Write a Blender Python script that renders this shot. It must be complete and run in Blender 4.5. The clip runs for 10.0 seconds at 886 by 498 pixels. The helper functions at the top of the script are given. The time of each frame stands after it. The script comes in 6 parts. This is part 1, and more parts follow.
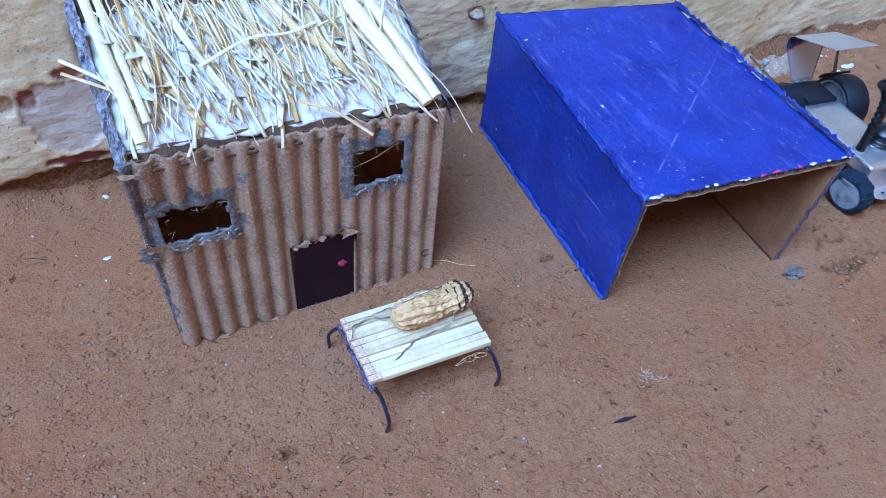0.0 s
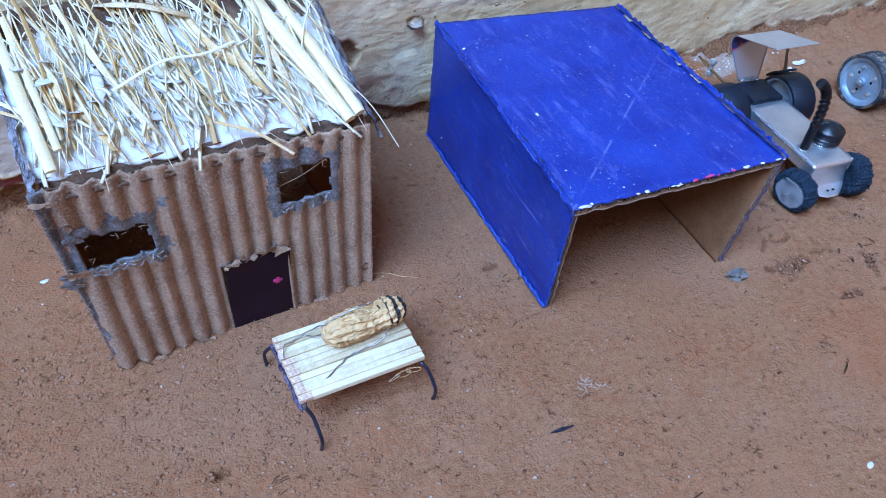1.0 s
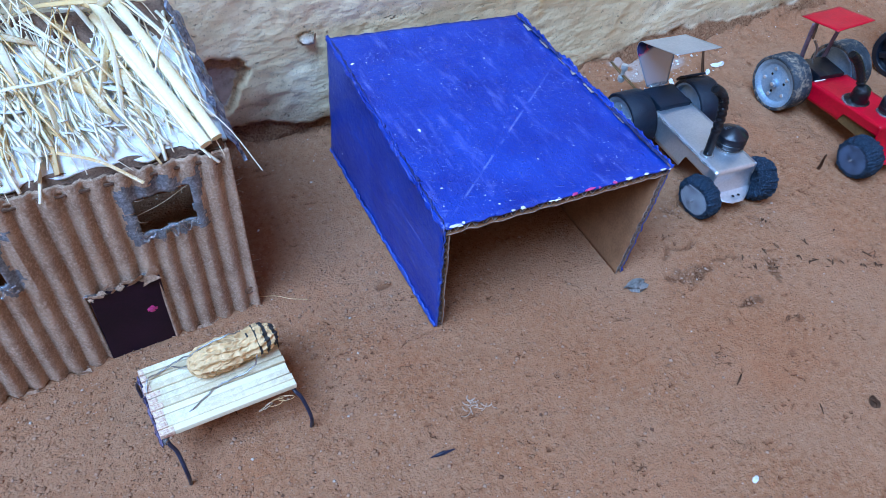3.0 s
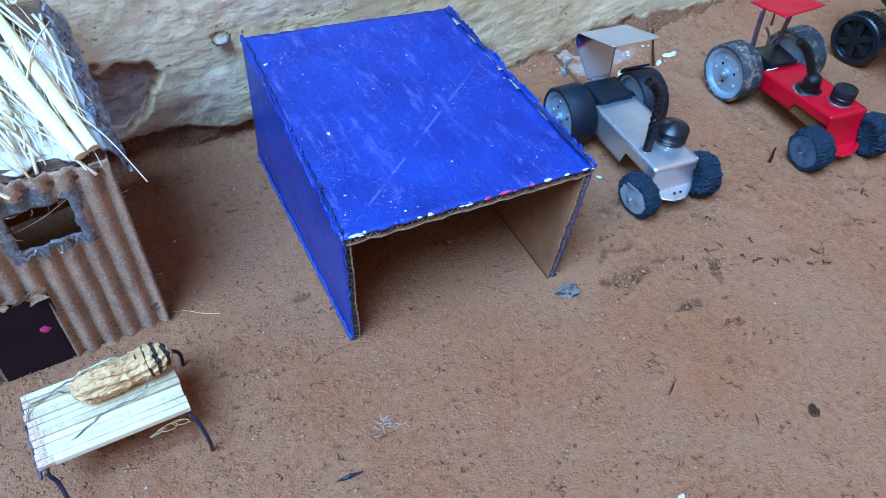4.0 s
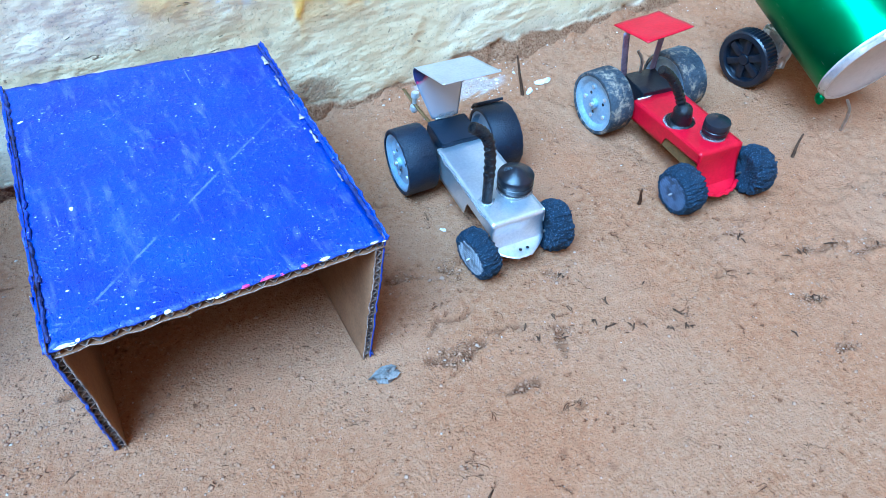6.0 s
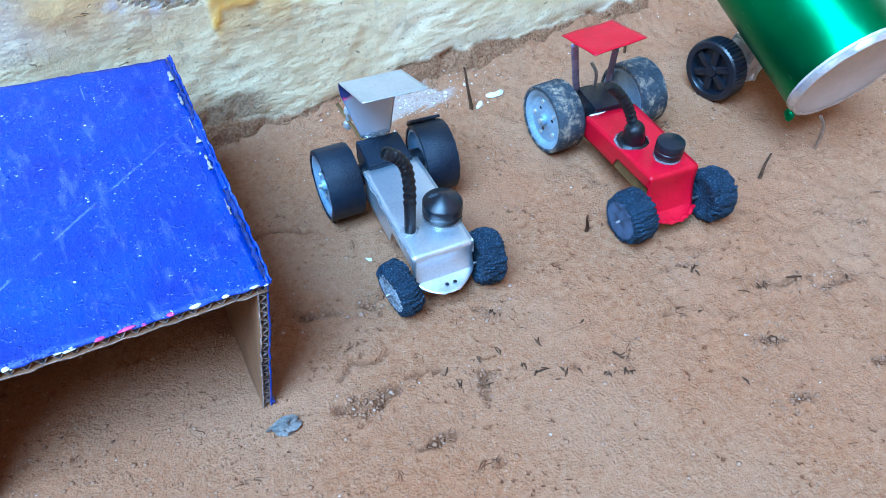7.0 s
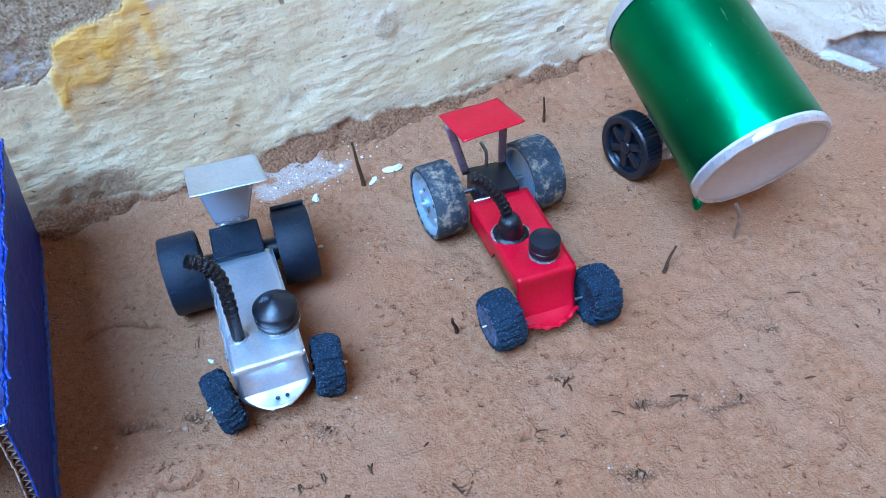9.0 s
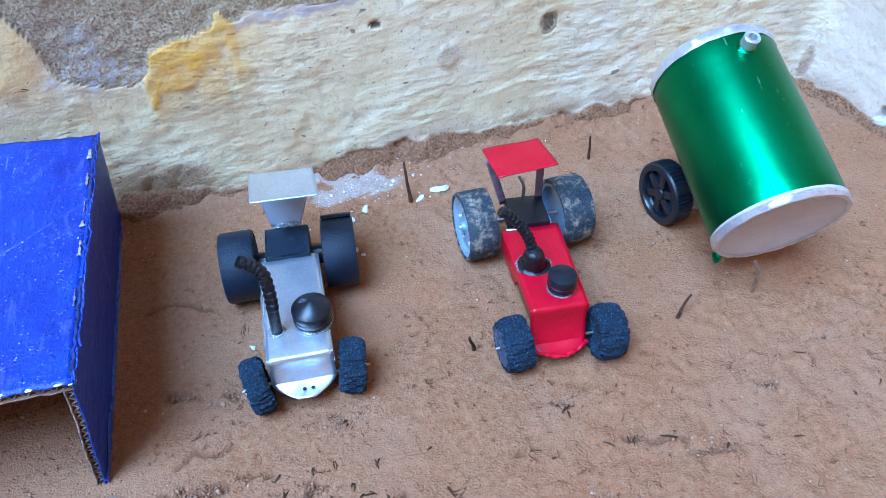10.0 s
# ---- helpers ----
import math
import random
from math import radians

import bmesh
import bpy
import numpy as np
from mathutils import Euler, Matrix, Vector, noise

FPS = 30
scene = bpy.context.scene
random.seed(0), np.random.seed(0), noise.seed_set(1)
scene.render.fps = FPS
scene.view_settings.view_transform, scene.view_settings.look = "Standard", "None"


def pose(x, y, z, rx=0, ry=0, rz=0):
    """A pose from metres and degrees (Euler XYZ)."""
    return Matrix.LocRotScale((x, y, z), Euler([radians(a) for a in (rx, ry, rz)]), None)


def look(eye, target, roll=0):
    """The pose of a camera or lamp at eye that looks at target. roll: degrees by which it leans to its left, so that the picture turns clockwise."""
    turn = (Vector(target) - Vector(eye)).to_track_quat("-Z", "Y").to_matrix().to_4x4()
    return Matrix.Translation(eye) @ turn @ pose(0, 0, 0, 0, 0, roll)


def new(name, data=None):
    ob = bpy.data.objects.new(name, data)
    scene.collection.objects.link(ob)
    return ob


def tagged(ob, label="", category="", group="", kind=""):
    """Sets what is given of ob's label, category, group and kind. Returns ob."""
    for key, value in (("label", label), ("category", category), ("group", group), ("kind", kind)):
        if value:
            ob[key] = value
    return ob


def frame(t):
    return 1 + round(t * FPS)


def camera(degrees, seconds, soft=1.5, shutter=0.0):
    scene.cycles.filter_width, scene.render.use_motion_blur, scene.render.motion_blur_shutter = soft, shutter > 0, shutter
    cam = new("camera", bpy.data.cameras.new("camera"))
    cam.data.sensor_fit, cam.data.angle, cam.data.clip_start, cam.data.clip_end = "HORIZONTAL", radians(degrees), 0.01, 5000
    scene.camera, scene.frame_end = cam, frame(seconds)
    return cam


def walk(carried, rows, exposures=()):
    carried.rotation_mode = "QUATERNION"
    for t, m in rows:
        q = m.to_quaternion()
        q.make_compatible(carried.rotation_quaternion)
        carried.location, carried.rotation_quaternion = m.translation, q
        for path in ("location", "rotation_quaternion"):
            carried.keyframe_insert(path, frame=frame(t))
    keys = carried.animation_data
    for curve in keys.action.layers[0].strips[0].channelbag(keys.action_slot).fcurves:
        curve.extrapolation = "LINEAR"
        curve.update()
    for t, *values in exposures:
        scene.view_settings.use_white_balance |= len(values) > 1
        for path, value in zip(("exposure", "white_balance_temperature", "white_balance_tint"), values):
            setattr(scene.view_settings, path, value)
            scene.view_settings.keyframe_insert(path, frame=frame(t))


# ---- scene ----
CM = 0.01  # all plans below are in centimetres
cam = camera(62.0, 10.0, soft=0.85)
PATH = [
    (0, (20.669, 11.244, 21.656), (21.331, 12.466, 20.217), 6.2),
    (0.5, (21.594, 10.922, 22.053), (22.262, 12.142, 20.616), 5.6),
    (1, (22.769, 10.794, 22.145), (23.443, 12.004, 20.702), 5.0),
    (1.5, (23.62, 10.558, 22.169), (24.306, 11.767, 20.731), 5.0),
    (2, (24.397, 10.287, 22.12), (25.087, 11.488, 20.678), 4.6),
    (2.5, (25.428, 10.172, 22.383), (26.12, 11.371, 20.939), 4.4),
    (2.7, (25.899, 10.039, 22.588), (26.593, 11.239, 21.147), 4.3),
    (3.8, (29.468, 9.534, 21.748), (30.155, 10.736, 20.305), 2.5),
    (4, (30.22, 9.547, 21.883), (30.902, 10.742, 20.431), 2.4),
    (4.5, (31.748, 9.62, 21.296), (32.449, 10.8, 19.842), 2.5),
    (5, (33.356, 10.071, 20.896), (34.064, 11.248, 19.442), 2.7),
    (5.5, (36.143, 10.403, 20.85), (36.875, 11.569, 19.399), 2.4),
    (5.7, (36.903, 10.365, 20.885), (37.637, 11.537, 19.439), 2.0),
    (6.8, (41.484, 11.125, 20.218), (42.163, 12.32, 18.765), 0.8),
    (7, (42.207, 11.094, 19.997), (42.891, 12.288, 18.545), 0.7),
    (7.5, (43.95, 11.46, 19.76), (44.62, 12.678, 18.322), 0.1),
    (8, (45.621, 11.858, 19.398), (46.292, 13.09, 17.972), 0.3),
    (8.5, (47.589, 11.51, 19.404), (48.239, 12.764, 17.989), -1.0),
    (9, (49.751, 11.351, 20.084), (50.353, 12.634, 18.673), -1.5),
    (9.5, (50.365, 11.417, 21.137), (50.858, 12.753, 19.733), -1.2),
    (10, (50.652, 9.86, 22.409), (51.083, 11.207, 20.995), -0.1),
]
walk(cam, [(t, look(Vector(eye) * CM, Vector(target) * CM, roll)) for t, eye, target, roll in PATH], [(0, 1.23, 6230, 22), (2.5, 1.3, 6250, 21), (4, 1.43, 6000, 12), (4.5, 1.68, 5880, 9), (5, 1.92, 5780, 4), (5.5, 2.22, 5650, 2), (7.5, 1.95, 5720, 5), (8.5, 1.92, 5700, 9), (9, 1.77, 5680, 11), (10, 1.79, 5800, 13)])

# ---- light: open shade, soft daylight from the open side ----
world = bpy.data.worlds.new("sky")
scene.world = world
world.use_nodes = True
wn = world.node_tree.nodes
sky = wn.new("ShaderNodeTexSky")
sky.sky_type, sky.sun_disc = "NISHITA", False
sky.sun_elevation, sky.sun_rotation = radians(48), radians(245)
sky.air_density, sky.dust_density, sky.ozone_density = 0.2, 8.0, 0.0
wn["Background"].inputs["Strength"].default_value = 0.013
world.node_tree.links.new(sky.outputs[0], wn["Background"].inputs["Color"])
sun = new("sun", bpy.data.lights.new("sun", "SUN"))
sun.data.energy, sun.data.angle, sun.data.color = 3.1, radians(36), (0.28, 0.58, 1.0)
sun.matrix_world = look((-0.45, -0.25, 0.95), (0, 0, 0))


# ---- materials ----
def ramp(nt, fac, stops):
    node = nt.nodes.new("ShaderNodeValToRGB")
    node.color_ramp.elements[0].position, node.color_ramp.elements[0].color = stops[0][0], (*stops[0][1], 1)
    node.color_ramp.elements[1].position, node.color_ramp.elements[1].color = stops[-1][0], (*stops[-1][1], 1)
    for p, c in stops[1:-1]:
        e = node.color_ramp.elements.new(p)
        e.color = (*c, 1)
    nt.links.new(fac, node.inputs[0])
    return node.outputs[0]


def tex_noise(nt, co, scale, detail=5, rough=0.6, warp=0.0):
    node = nt.nodes.new("ShaderNodeTexNoise")
    node.inputs["Scale"].default_value = scale
    node.inputs["Detail"].default_value = detail
    node.inputs["Roughness"].default_value = rough
    node.inputs["Distortion"].default_value = warp
    nt.links.new(co, node.inputs["Vector"])
    return node.outputs[0]


def mixed(nt, fac, a, b, mode="MIX"):
    node = nt.nodes.new("ShaderNodeMix")
    node.data_type, node.blend_type = "RGBA", mode
    for v, k in ((fac, 0), (a, 6), (b, 7)):
        if isinstance(v, (int, float)):
            node.inputs[k].default_value = v
        elif isinstance(v, tuple):
            node.inputs[k].default_value = (*v, 1)
        else:
            nt.links.new(v, node.inputs[k])
    return node.outputs[2]


def math_node(nt, op, a, b=0.0, clamp=False):
    node = nt.nodes.new("ShaderNodeMath")
    node.operation, node.use_clamp = op, clamp
    for i, v in enumerate((a, b)):
        if isinstance(v, (int, float)):
            node.inputs[i].default_value = v
        else:
            nt.links.new(v, node.inputs[i])
    return node.outputs[0]


def start(name):
    m = bpy.data.materials.new(name)
    m.use_nodes = True
    nt = m.node_tree
    co = nt.nodes.new("ShaderNodeTexCoord").outputs["Object"]
    return m, nt, nt.nodes["Principled BSDF"], co


def bump(nt, shader, height, depth, strength=1.0):
    node = nt.nodes.new("ShaderNodeBump")
    node.inputs["Distance"].default_value = depth
    node.inputs["Strength"].default_value = strength
    nt.links.new(height, node.inputs["Height"])
    nt.links.new(node.outputs[0], shader.inputs["Normal"])


def surface(name, dark, light, big=60, fine=900, rough=(0.5, 0.8), metal=0.0, relief=0.0002, dust=None, dust_amount=0.5, dust_scale=250, vary=0.0, coat=0.0):
    """A worn surface: two tones at two scales, uneven gloss, fine relief, and dust in patches."""
    m, nt, sh, co = start(name)
    n1, n2 = tex_noise(nt, co, big, 4), tex_noise(nt, co, fine, 6, 0.7)
    both = math_node(nt, "ADD", math_node(nt, "MULTIPLY", n1, 0.45), math_node(nt, "MULTIPLY", n2, 0.55))
    if vary:
        info = nt.nodes.new("ShaderNodeObjectInfo")
        both = math_node(nt, "ADD", both, math_node(nt, "MULTIPLY", math_node(nt, "SUBTRACT", info.outputs["Random"], 0.5), vary))
    col = ramp(nt, both, [(0.41, dark), (0.59, light)])
    r = nt.nodes.new("ShaderNodeMapRange")
    r.inputs["To Min"].default_value, r.inputs["To Max"].default_value = rough
    nt.links.new(both, r.inputs["Value"])
    rr = r.outputs[0]
    if dust:
        nd = tex_noise(nt, co, dust_scale, 6, 0.7)
        fac = ramp(nt, nd, [(1 - dust_amount - 0.06, (0, 0, 0)), (1 - dust_amount + 0.1, (1, 1, 1))])
        col = mixed(nt, fac, col, dust)
        rr = math_node(nt, "MAXIMUM", rr, math_node(nt, "MULTIPLY", fac, 0.85))
    nt.links.new(col, sh.inputs["Base Color"])
    nt.links.new(rr, sh.inputs["Roughness"])
    sh.inputs["Metallic"].default_value = metal
    sh.inputs["Coat Weight"].default_value = coat
    if relief:
        bump(nt, sh, n2, relief)
    return m


def attribute(nt, name):
    node = nt.nodes.new("ShaderNodeAttribute")
    node.attribute_name = name
    return node.outputs["Fac"]


def soil_material():
    m, nt, sh, co = start("red_soil")
    a, b, c = tex_noise(nt, co, 22, 4), tex_noise(nt, co, 420, 3, 0.55), tex_noise(nt, co, 1500, 2, 0.5)
    col = ramp(nt, b, [(0.3, (0.275, 0.104, 0.046)), (0.5, (0.338, 0.147, 0.072)), (0.7, (0.378, 0.18, 0.096))])
    col = mixed(nt, ramp(nt, a, [(0.4, (0, 0, 0)), (0.7, (0.7, 0.7, 0.7))]), col, (0.372, 0.186, 0.104))
    col = mixed(nt, ramp(nt, tex_noise(nt, co, 9, 3), [(0.45, (0, 0, 0)), (0.65, (0.5, 0.5, 0.5))]), col, (0.344, 0.126, 0.056))
    col = mixed(nt, ramp(nt, c, [(0.3, (0.7, 0.7, 0.7)), (0.37, (0, 0, 0))]), col, (0.15, 0.066, 0.036))
    col = mixed(nt, ramp(nt, c, [(0.64, (0, 0, 0)), (0.71, (0.6, 0.6, 0.6))]), col, (0.47, 0.29, 0.19))
    # a few fine dry cracks in the crust
    nick = tex_noise(nt, co, 90, 3, 0.6, 0.8)
    line = ramp(nt, nick, [(0.49, (0, 0, 0)), (0.498, (1, 1, 1)), (0.502, (1, 1, 1)), (0.51, (0, 0, 0))])
    line = math_node(nt, "MULTIPLY", line, ramp(nt, tex_noise(nt, co, 60, 2), [(0.62, (0, 0, 0)), (0.68, (0.55, 0.55, 0.55))]))
    # cracks, holes and pits: a dark soil tone that includes their shade
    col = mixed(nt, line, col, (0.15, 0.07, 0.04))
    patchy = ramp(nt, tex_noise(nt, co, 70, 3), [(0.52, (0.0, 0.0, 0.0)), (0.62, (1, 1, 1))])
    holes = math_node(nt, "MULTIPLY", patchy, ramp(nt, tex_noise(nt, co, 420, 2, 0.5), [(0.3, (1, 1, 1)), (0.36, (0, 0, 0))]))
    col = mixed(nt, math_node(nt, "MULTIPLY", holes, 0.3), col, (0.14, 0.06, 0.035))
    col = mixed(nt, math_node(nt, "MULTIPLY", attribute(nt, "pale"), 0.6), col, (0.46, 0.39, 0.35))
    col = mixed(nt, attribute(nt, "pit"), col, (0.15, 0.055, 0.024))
    nt.links.new(col, sh.inputs["Base Color"])
    sh.inputs["Roughness"].default_value = 0.95
    sh.inputs["Specular IOR Level"].default_value = 0.2
    vor = nt.nodes.new("ShaderNodeTexVoronoi")
    vor.inputs["Scale"].default_value = 820
    nt.links.new(co, vor.inputs["Vector"])
    grain = math_node(nt, "MULTIPLY", math_node(nt, "SUBTRACT", 1.0, vor.outputs["Distance"]), ramp(nt, tex_noise(nt, co, 85, 3), [(0.42, (0.15, 0.15, 0.15)), (0.6, (1, 1, 1))]))
    low = math_node(nt, "ADD", math_node(nt, "MULTIPLY", tex_noise(nt, co, 1400, 3, 0.6), 0.3), math_node(nt, "ADD", math_node(nt, "MULTIPLY", b, 0.15), math_node(nt, "MULTIPLY", grain, 0.22)))
    h = math_node(nt, "SUBTRACT", math_node(nt, "SUBTRACT", low, math_node(nt, "MULTIPLY", holes, 0.5)), math_node(nt, "MULTIPLY", line, 0.8))
    bump(nt, sh, h, 0.0024)
    return m


def plaster_material():
    m, nt, sh, co = start("old_lime_plaster")
    a, b, c = tex_noise(nt, co, 14, 5, 0.6, 0.6), tex_noise(nt, co, 110, 6, 0.65), tex_noise(nt, co, 900, 5, 0.7)
    col = ramp(nt, a, [(0.36, (0.83, 0.64, 0.38)), (0.5, (0.92, 0.76, 0.485)), (0.64, (0.94, 0.81, 0.595))])
    col = mixed(nt, ramp(nt, b, [(0.33, (0.6, 0.6, 0.6)), (0.43, (0, 0, 0))]), col, (0.52, 0.42, 0.28))
    col = mixed(nt, ramp(nt, c, [(0.35, (0.6, 0.6, 0.6)), (0.41, (0, 0, 0))]), col, (0.3, 0.22, 0.14))
    col = mixed(nt, ramp(nt, tex_noise(nt, co, 330, 2, 0.5), [(0.725, (0, 0, 0)), (0.74, (0.8, 0.8, 0.8))]), col, (0.24, 0.17, 0.11))
    st = nt.nodes.new("ShaderNodeMapping")
    st.inputs["Scale"].default_value, st.inputs["Rotation"].default_value = (0.45, 1.0, 1.0), (0, radians(14), 0)
    nt.links.new(co, st.inputs["Vector"])
    fleck = ramp(nt, tex_noise(nt, st.outputs[0], 240, 3, 0.55, 0.8), [(0.7, (0, 0, 0)), (0.735, (0.75, 0.75, 0.75))])
    col = mixed(nt, fleck, col, (0.3, 0.22, 0.14))
    mud = ramp(nt, c, [(0.36, (0.31, 0.205, 0.115)), (0.5, (0.63, 0.45, 0.275)), (0.64, (0.82, 0.65, 0.45))])
    earth = ramp(nt, c, [(0.34, (0.14, 0.055, 0.026)), (0.5, (0.36, 0.165, 0.082)), (0.66, (0.49, 0.27, 0.155))])
    grey = ramp(nt, b, [(0.3, (0.2, 0.175, 0.165)), (0.5, (0.38, 0.35, 0.35)), (0.7, (0.54, 0.52, 0.53))])
    mud_relief = math_node(nt, "MULTIPLY", c, math_node(nt, "MAXIMUM", attribute(nt, "mud"), attribute(nt, "earth")))
    for key, tone in (("yellow", (0.93, 0.49, 0.075)), ("lilac", (0.6, 0.5, 0.44)), ("mud", mud), ("grey", grey), ("earth", earth), ("red", (0.27, 0.055, 0.06)), ("white", (0.74, 0.66, 0.58)), ("dark", (0.06, 0.045, 0.035))):
        col = mixed(nt, attribute(nt, key), col, tone)
    nt.links.new(col, sh.inputs["Base Color"])
    sh.inputs["Roughness"].default_value = 0.92
    sh.inputs["Specular IOR Level"].default_value = 0.25
    h = math_node(nt, "ADD", math_node(nt, "ADD", math_node(nt, "ADD", math_node(nt, "MULTIPLY", b, 0.7), math_node(nt, "MULTIPLY", c, 0.14)), math_node(nt, "MULTIPLY", math_node(nt, "MULTIPLY", tex_noise(nt, st.outputs[0], 230, 3, 0.5), ramp(nt, tex_noise(nt, co, 28, 3), [(0.4, (0.25, 0.25, 0.25)), (0.62, (1, 1, 1))])), 1.2)), math_node(nt, "SUBTRACT", math_node(nt, "MULTIPLY", mud_relief, 1.6), math_node(nt, "MULTIPLY", fleck, 1.0)))
    bump(nt, sh, h, 0.0011)
    return m


def blue_paint_material(name, specks=0.0):
    """specks: raises the bar for white specks, so that fewer show."""
    m, nt, sh, co = start(name)
    a, b = tex_noise(nt, co, 35, 4), tex_noise(nt, co, 500, 5, 0.7)
    col = ramp(nt, a, [(0.3, (0.003, 0.022, 0.23)), (0.7, (0.008, 0.053, 0.385))])
    # stretched faint brush smears, then small white specks where the paint is off
    st = nt.nodes.new("ShaderNodeMapping")
    st.inputs["Scale"].default_value, st.inputs["Rotation"].default_value = (1.0, 0.22, 1.0), (0, 0, radians(-25))
    nt.links.new(co, st.inputs["Vector"])
    smear = tex_noise(nt, st.outputs[0], 330, 4, 0.6)
    col = mixed(nt, ramp(nt, smear, [(0.56 + specks, (0, 0, 0)), (0.78 + specks, (0.5, 0.5, 0.5))]), col, (0.16, 0.2, 0.62))
    zone = ramp(nt, tex_noise(nt, co, 45, 2), [(0.42, (0.0, 0.0, 0.0)), (0.66, (1, 1, 1))])
    dots = math_node(nt, "ADD", tex_noise(nt, co, 620, 2, 0.5), math_node(nt, "MULTIPLY", zone, 0.05))
    col = mixed(nt, ramp(nt, dots, [(0.755 + specks, (0, 0, 0)), (0.79 + specks, (0.85, 0.85, 0.85))]), col, (0.7, 0.74, 0.86))
    scr = nt.nodes.new("ShaderNodeMapping")
    scr.inputs["Scale"].default_value, scr.inputs["Rotation"].default_value = (1.0, 0.07, 1.0), (0, 0, radians(40))
    nt.links.new(co, scr.inputs["Vector"])
    col = mixed(nt, ramp(nt, tex_noise(nt, scr.outputs[0], 520, 2, 0.5), [(0.73, (0, 0, 0)), (0.78, (0.5, 0.5, 0.5))]), col, (0.25, 0.32, 0.7))
    big_dots = tex_noise(nt, co, 270, 1, 0.4)
    col = mixed(nt, ramp(nt, big_dots, [(0.785 + specks, (0, 0, 0)), (0.8 + specks, (1, 1, 1))]), col, (0.74, 0.76, 0.8))
    fine_dots = math_node(nt, "ADD", tex_noise(nt, co, 1100, 1, 0.4), math_node(nt, "MULTIPLY", zone, 0.05))
    col = mixed(nt, ramp(nt, fine_dots, [(0.75 + specks, (0, 0, 0)), (0.8 + specks, (0.7, 0.7, 0.7))]), col, (0.5, 0.57, 0.82))
    # one long scratch across the roof
    sep = nt.nodes.new("ShaderNodeSeparateXYZ")
    nt.links.new(co, sep.inputs[0])
    side = math_node(nt, "ADD", math_node(nt, "MULTIPLY", sep.outputs[0], SCRATCH[0]), math_node(nt, "MULTIPLY", sep.outputs[1], SCRATCH[1]))
    side = math_node(nt, "ADD", math_node(nt, "ABSOLUTE", math_node(nt, "SUBTRACT", side, SCRATCH[2])), math_node(nt, "MULTIPLY", tex_noise(nt, co, 900, 2), 0.0009))
    scratch = math_node(nt, "MULTIPLY", ramp(nt, math_node(nt, "MULTIPLY", side, 500), [(0.3, (1, 1, 1)), (0.5, (0, 0, 0))]), ramp(nt, tex_noise(nt, co, 130, 3), [(0.42, (0, 0, 0)), (0.6, (0.4, 0.4, 0.4))]))
    col = mixed(nt, scratch, col, (0.25, 0.32, 0.7))
    patch = ramp(nt, tex_noise(nt, co, 90, 3), [(0.5, (0, 0, 0)), (0.66, (1, 1, 1))])
    scuff = math_node(nt, "MULTIPLY", patch, ramp(nt, b, [(0.56, (0, 0, 0)), (0.68, (0.55, 0.55, 0.55))]))
    col = mixed(nt, scuff, col, (0.25, 0.31, 0.74))
    nt.links.new(col, sh.inputs["Base Color"])
    nt.links.new(ramp(nt, b, [(0.3, (0.28, 0.28, 0.28)), (0.7, (0.46, 0.46, 0.46))]), sh.inputs["Roughness"])
    pimple = ramp(nt, tex_noise(nt, co, 800, 1, 0.4), [(0.62, (0, 0, 0)), (0.74, (1, 1, 1))])
    bump(nt, sh, math_node(nt, "ADD", math_node(nt, "ADD", smear, b), math_node(nt, "MULTIPLY", pimple, 0.6)), 0.0004)
    return m


def net_material(name, thread, cloth):
    m, nt, sh, co = start(name)
    sep = nt.nodes.new("ShaderNodeSeparateXYZ")
    nt.links.new(co, sep.inputs[0])
    w = [math_node(nt, "ABSOLUTE", math_node(nt, "SINE", math_node(nt, "MULTIPLY", sep.outputs[i], k))) for i, k in ((0, 2700), (1, 3300))]
    fac = ramp(nt, math_node(nt, "MINIMUM", w[0], w[1]), [(0.3, (0, 0, 0)), (0.5, (1, 1, 1))])
    worn = ramp(nt, tex_noise(nt, co, 260, 3), [(0.36, (0.15, 0.15, 0.15)), (0.5, (1, 1, 1))])
    nt.links.new(mixed(nt, math_node(nt, "MULTIPLY", fac, worn), cloth, thread), sh.inputs["Base Color"])
    sh.inputs["Roughness"].default_value = 0.6
    bump(nt, sh, fac, 0.0003)
    return m


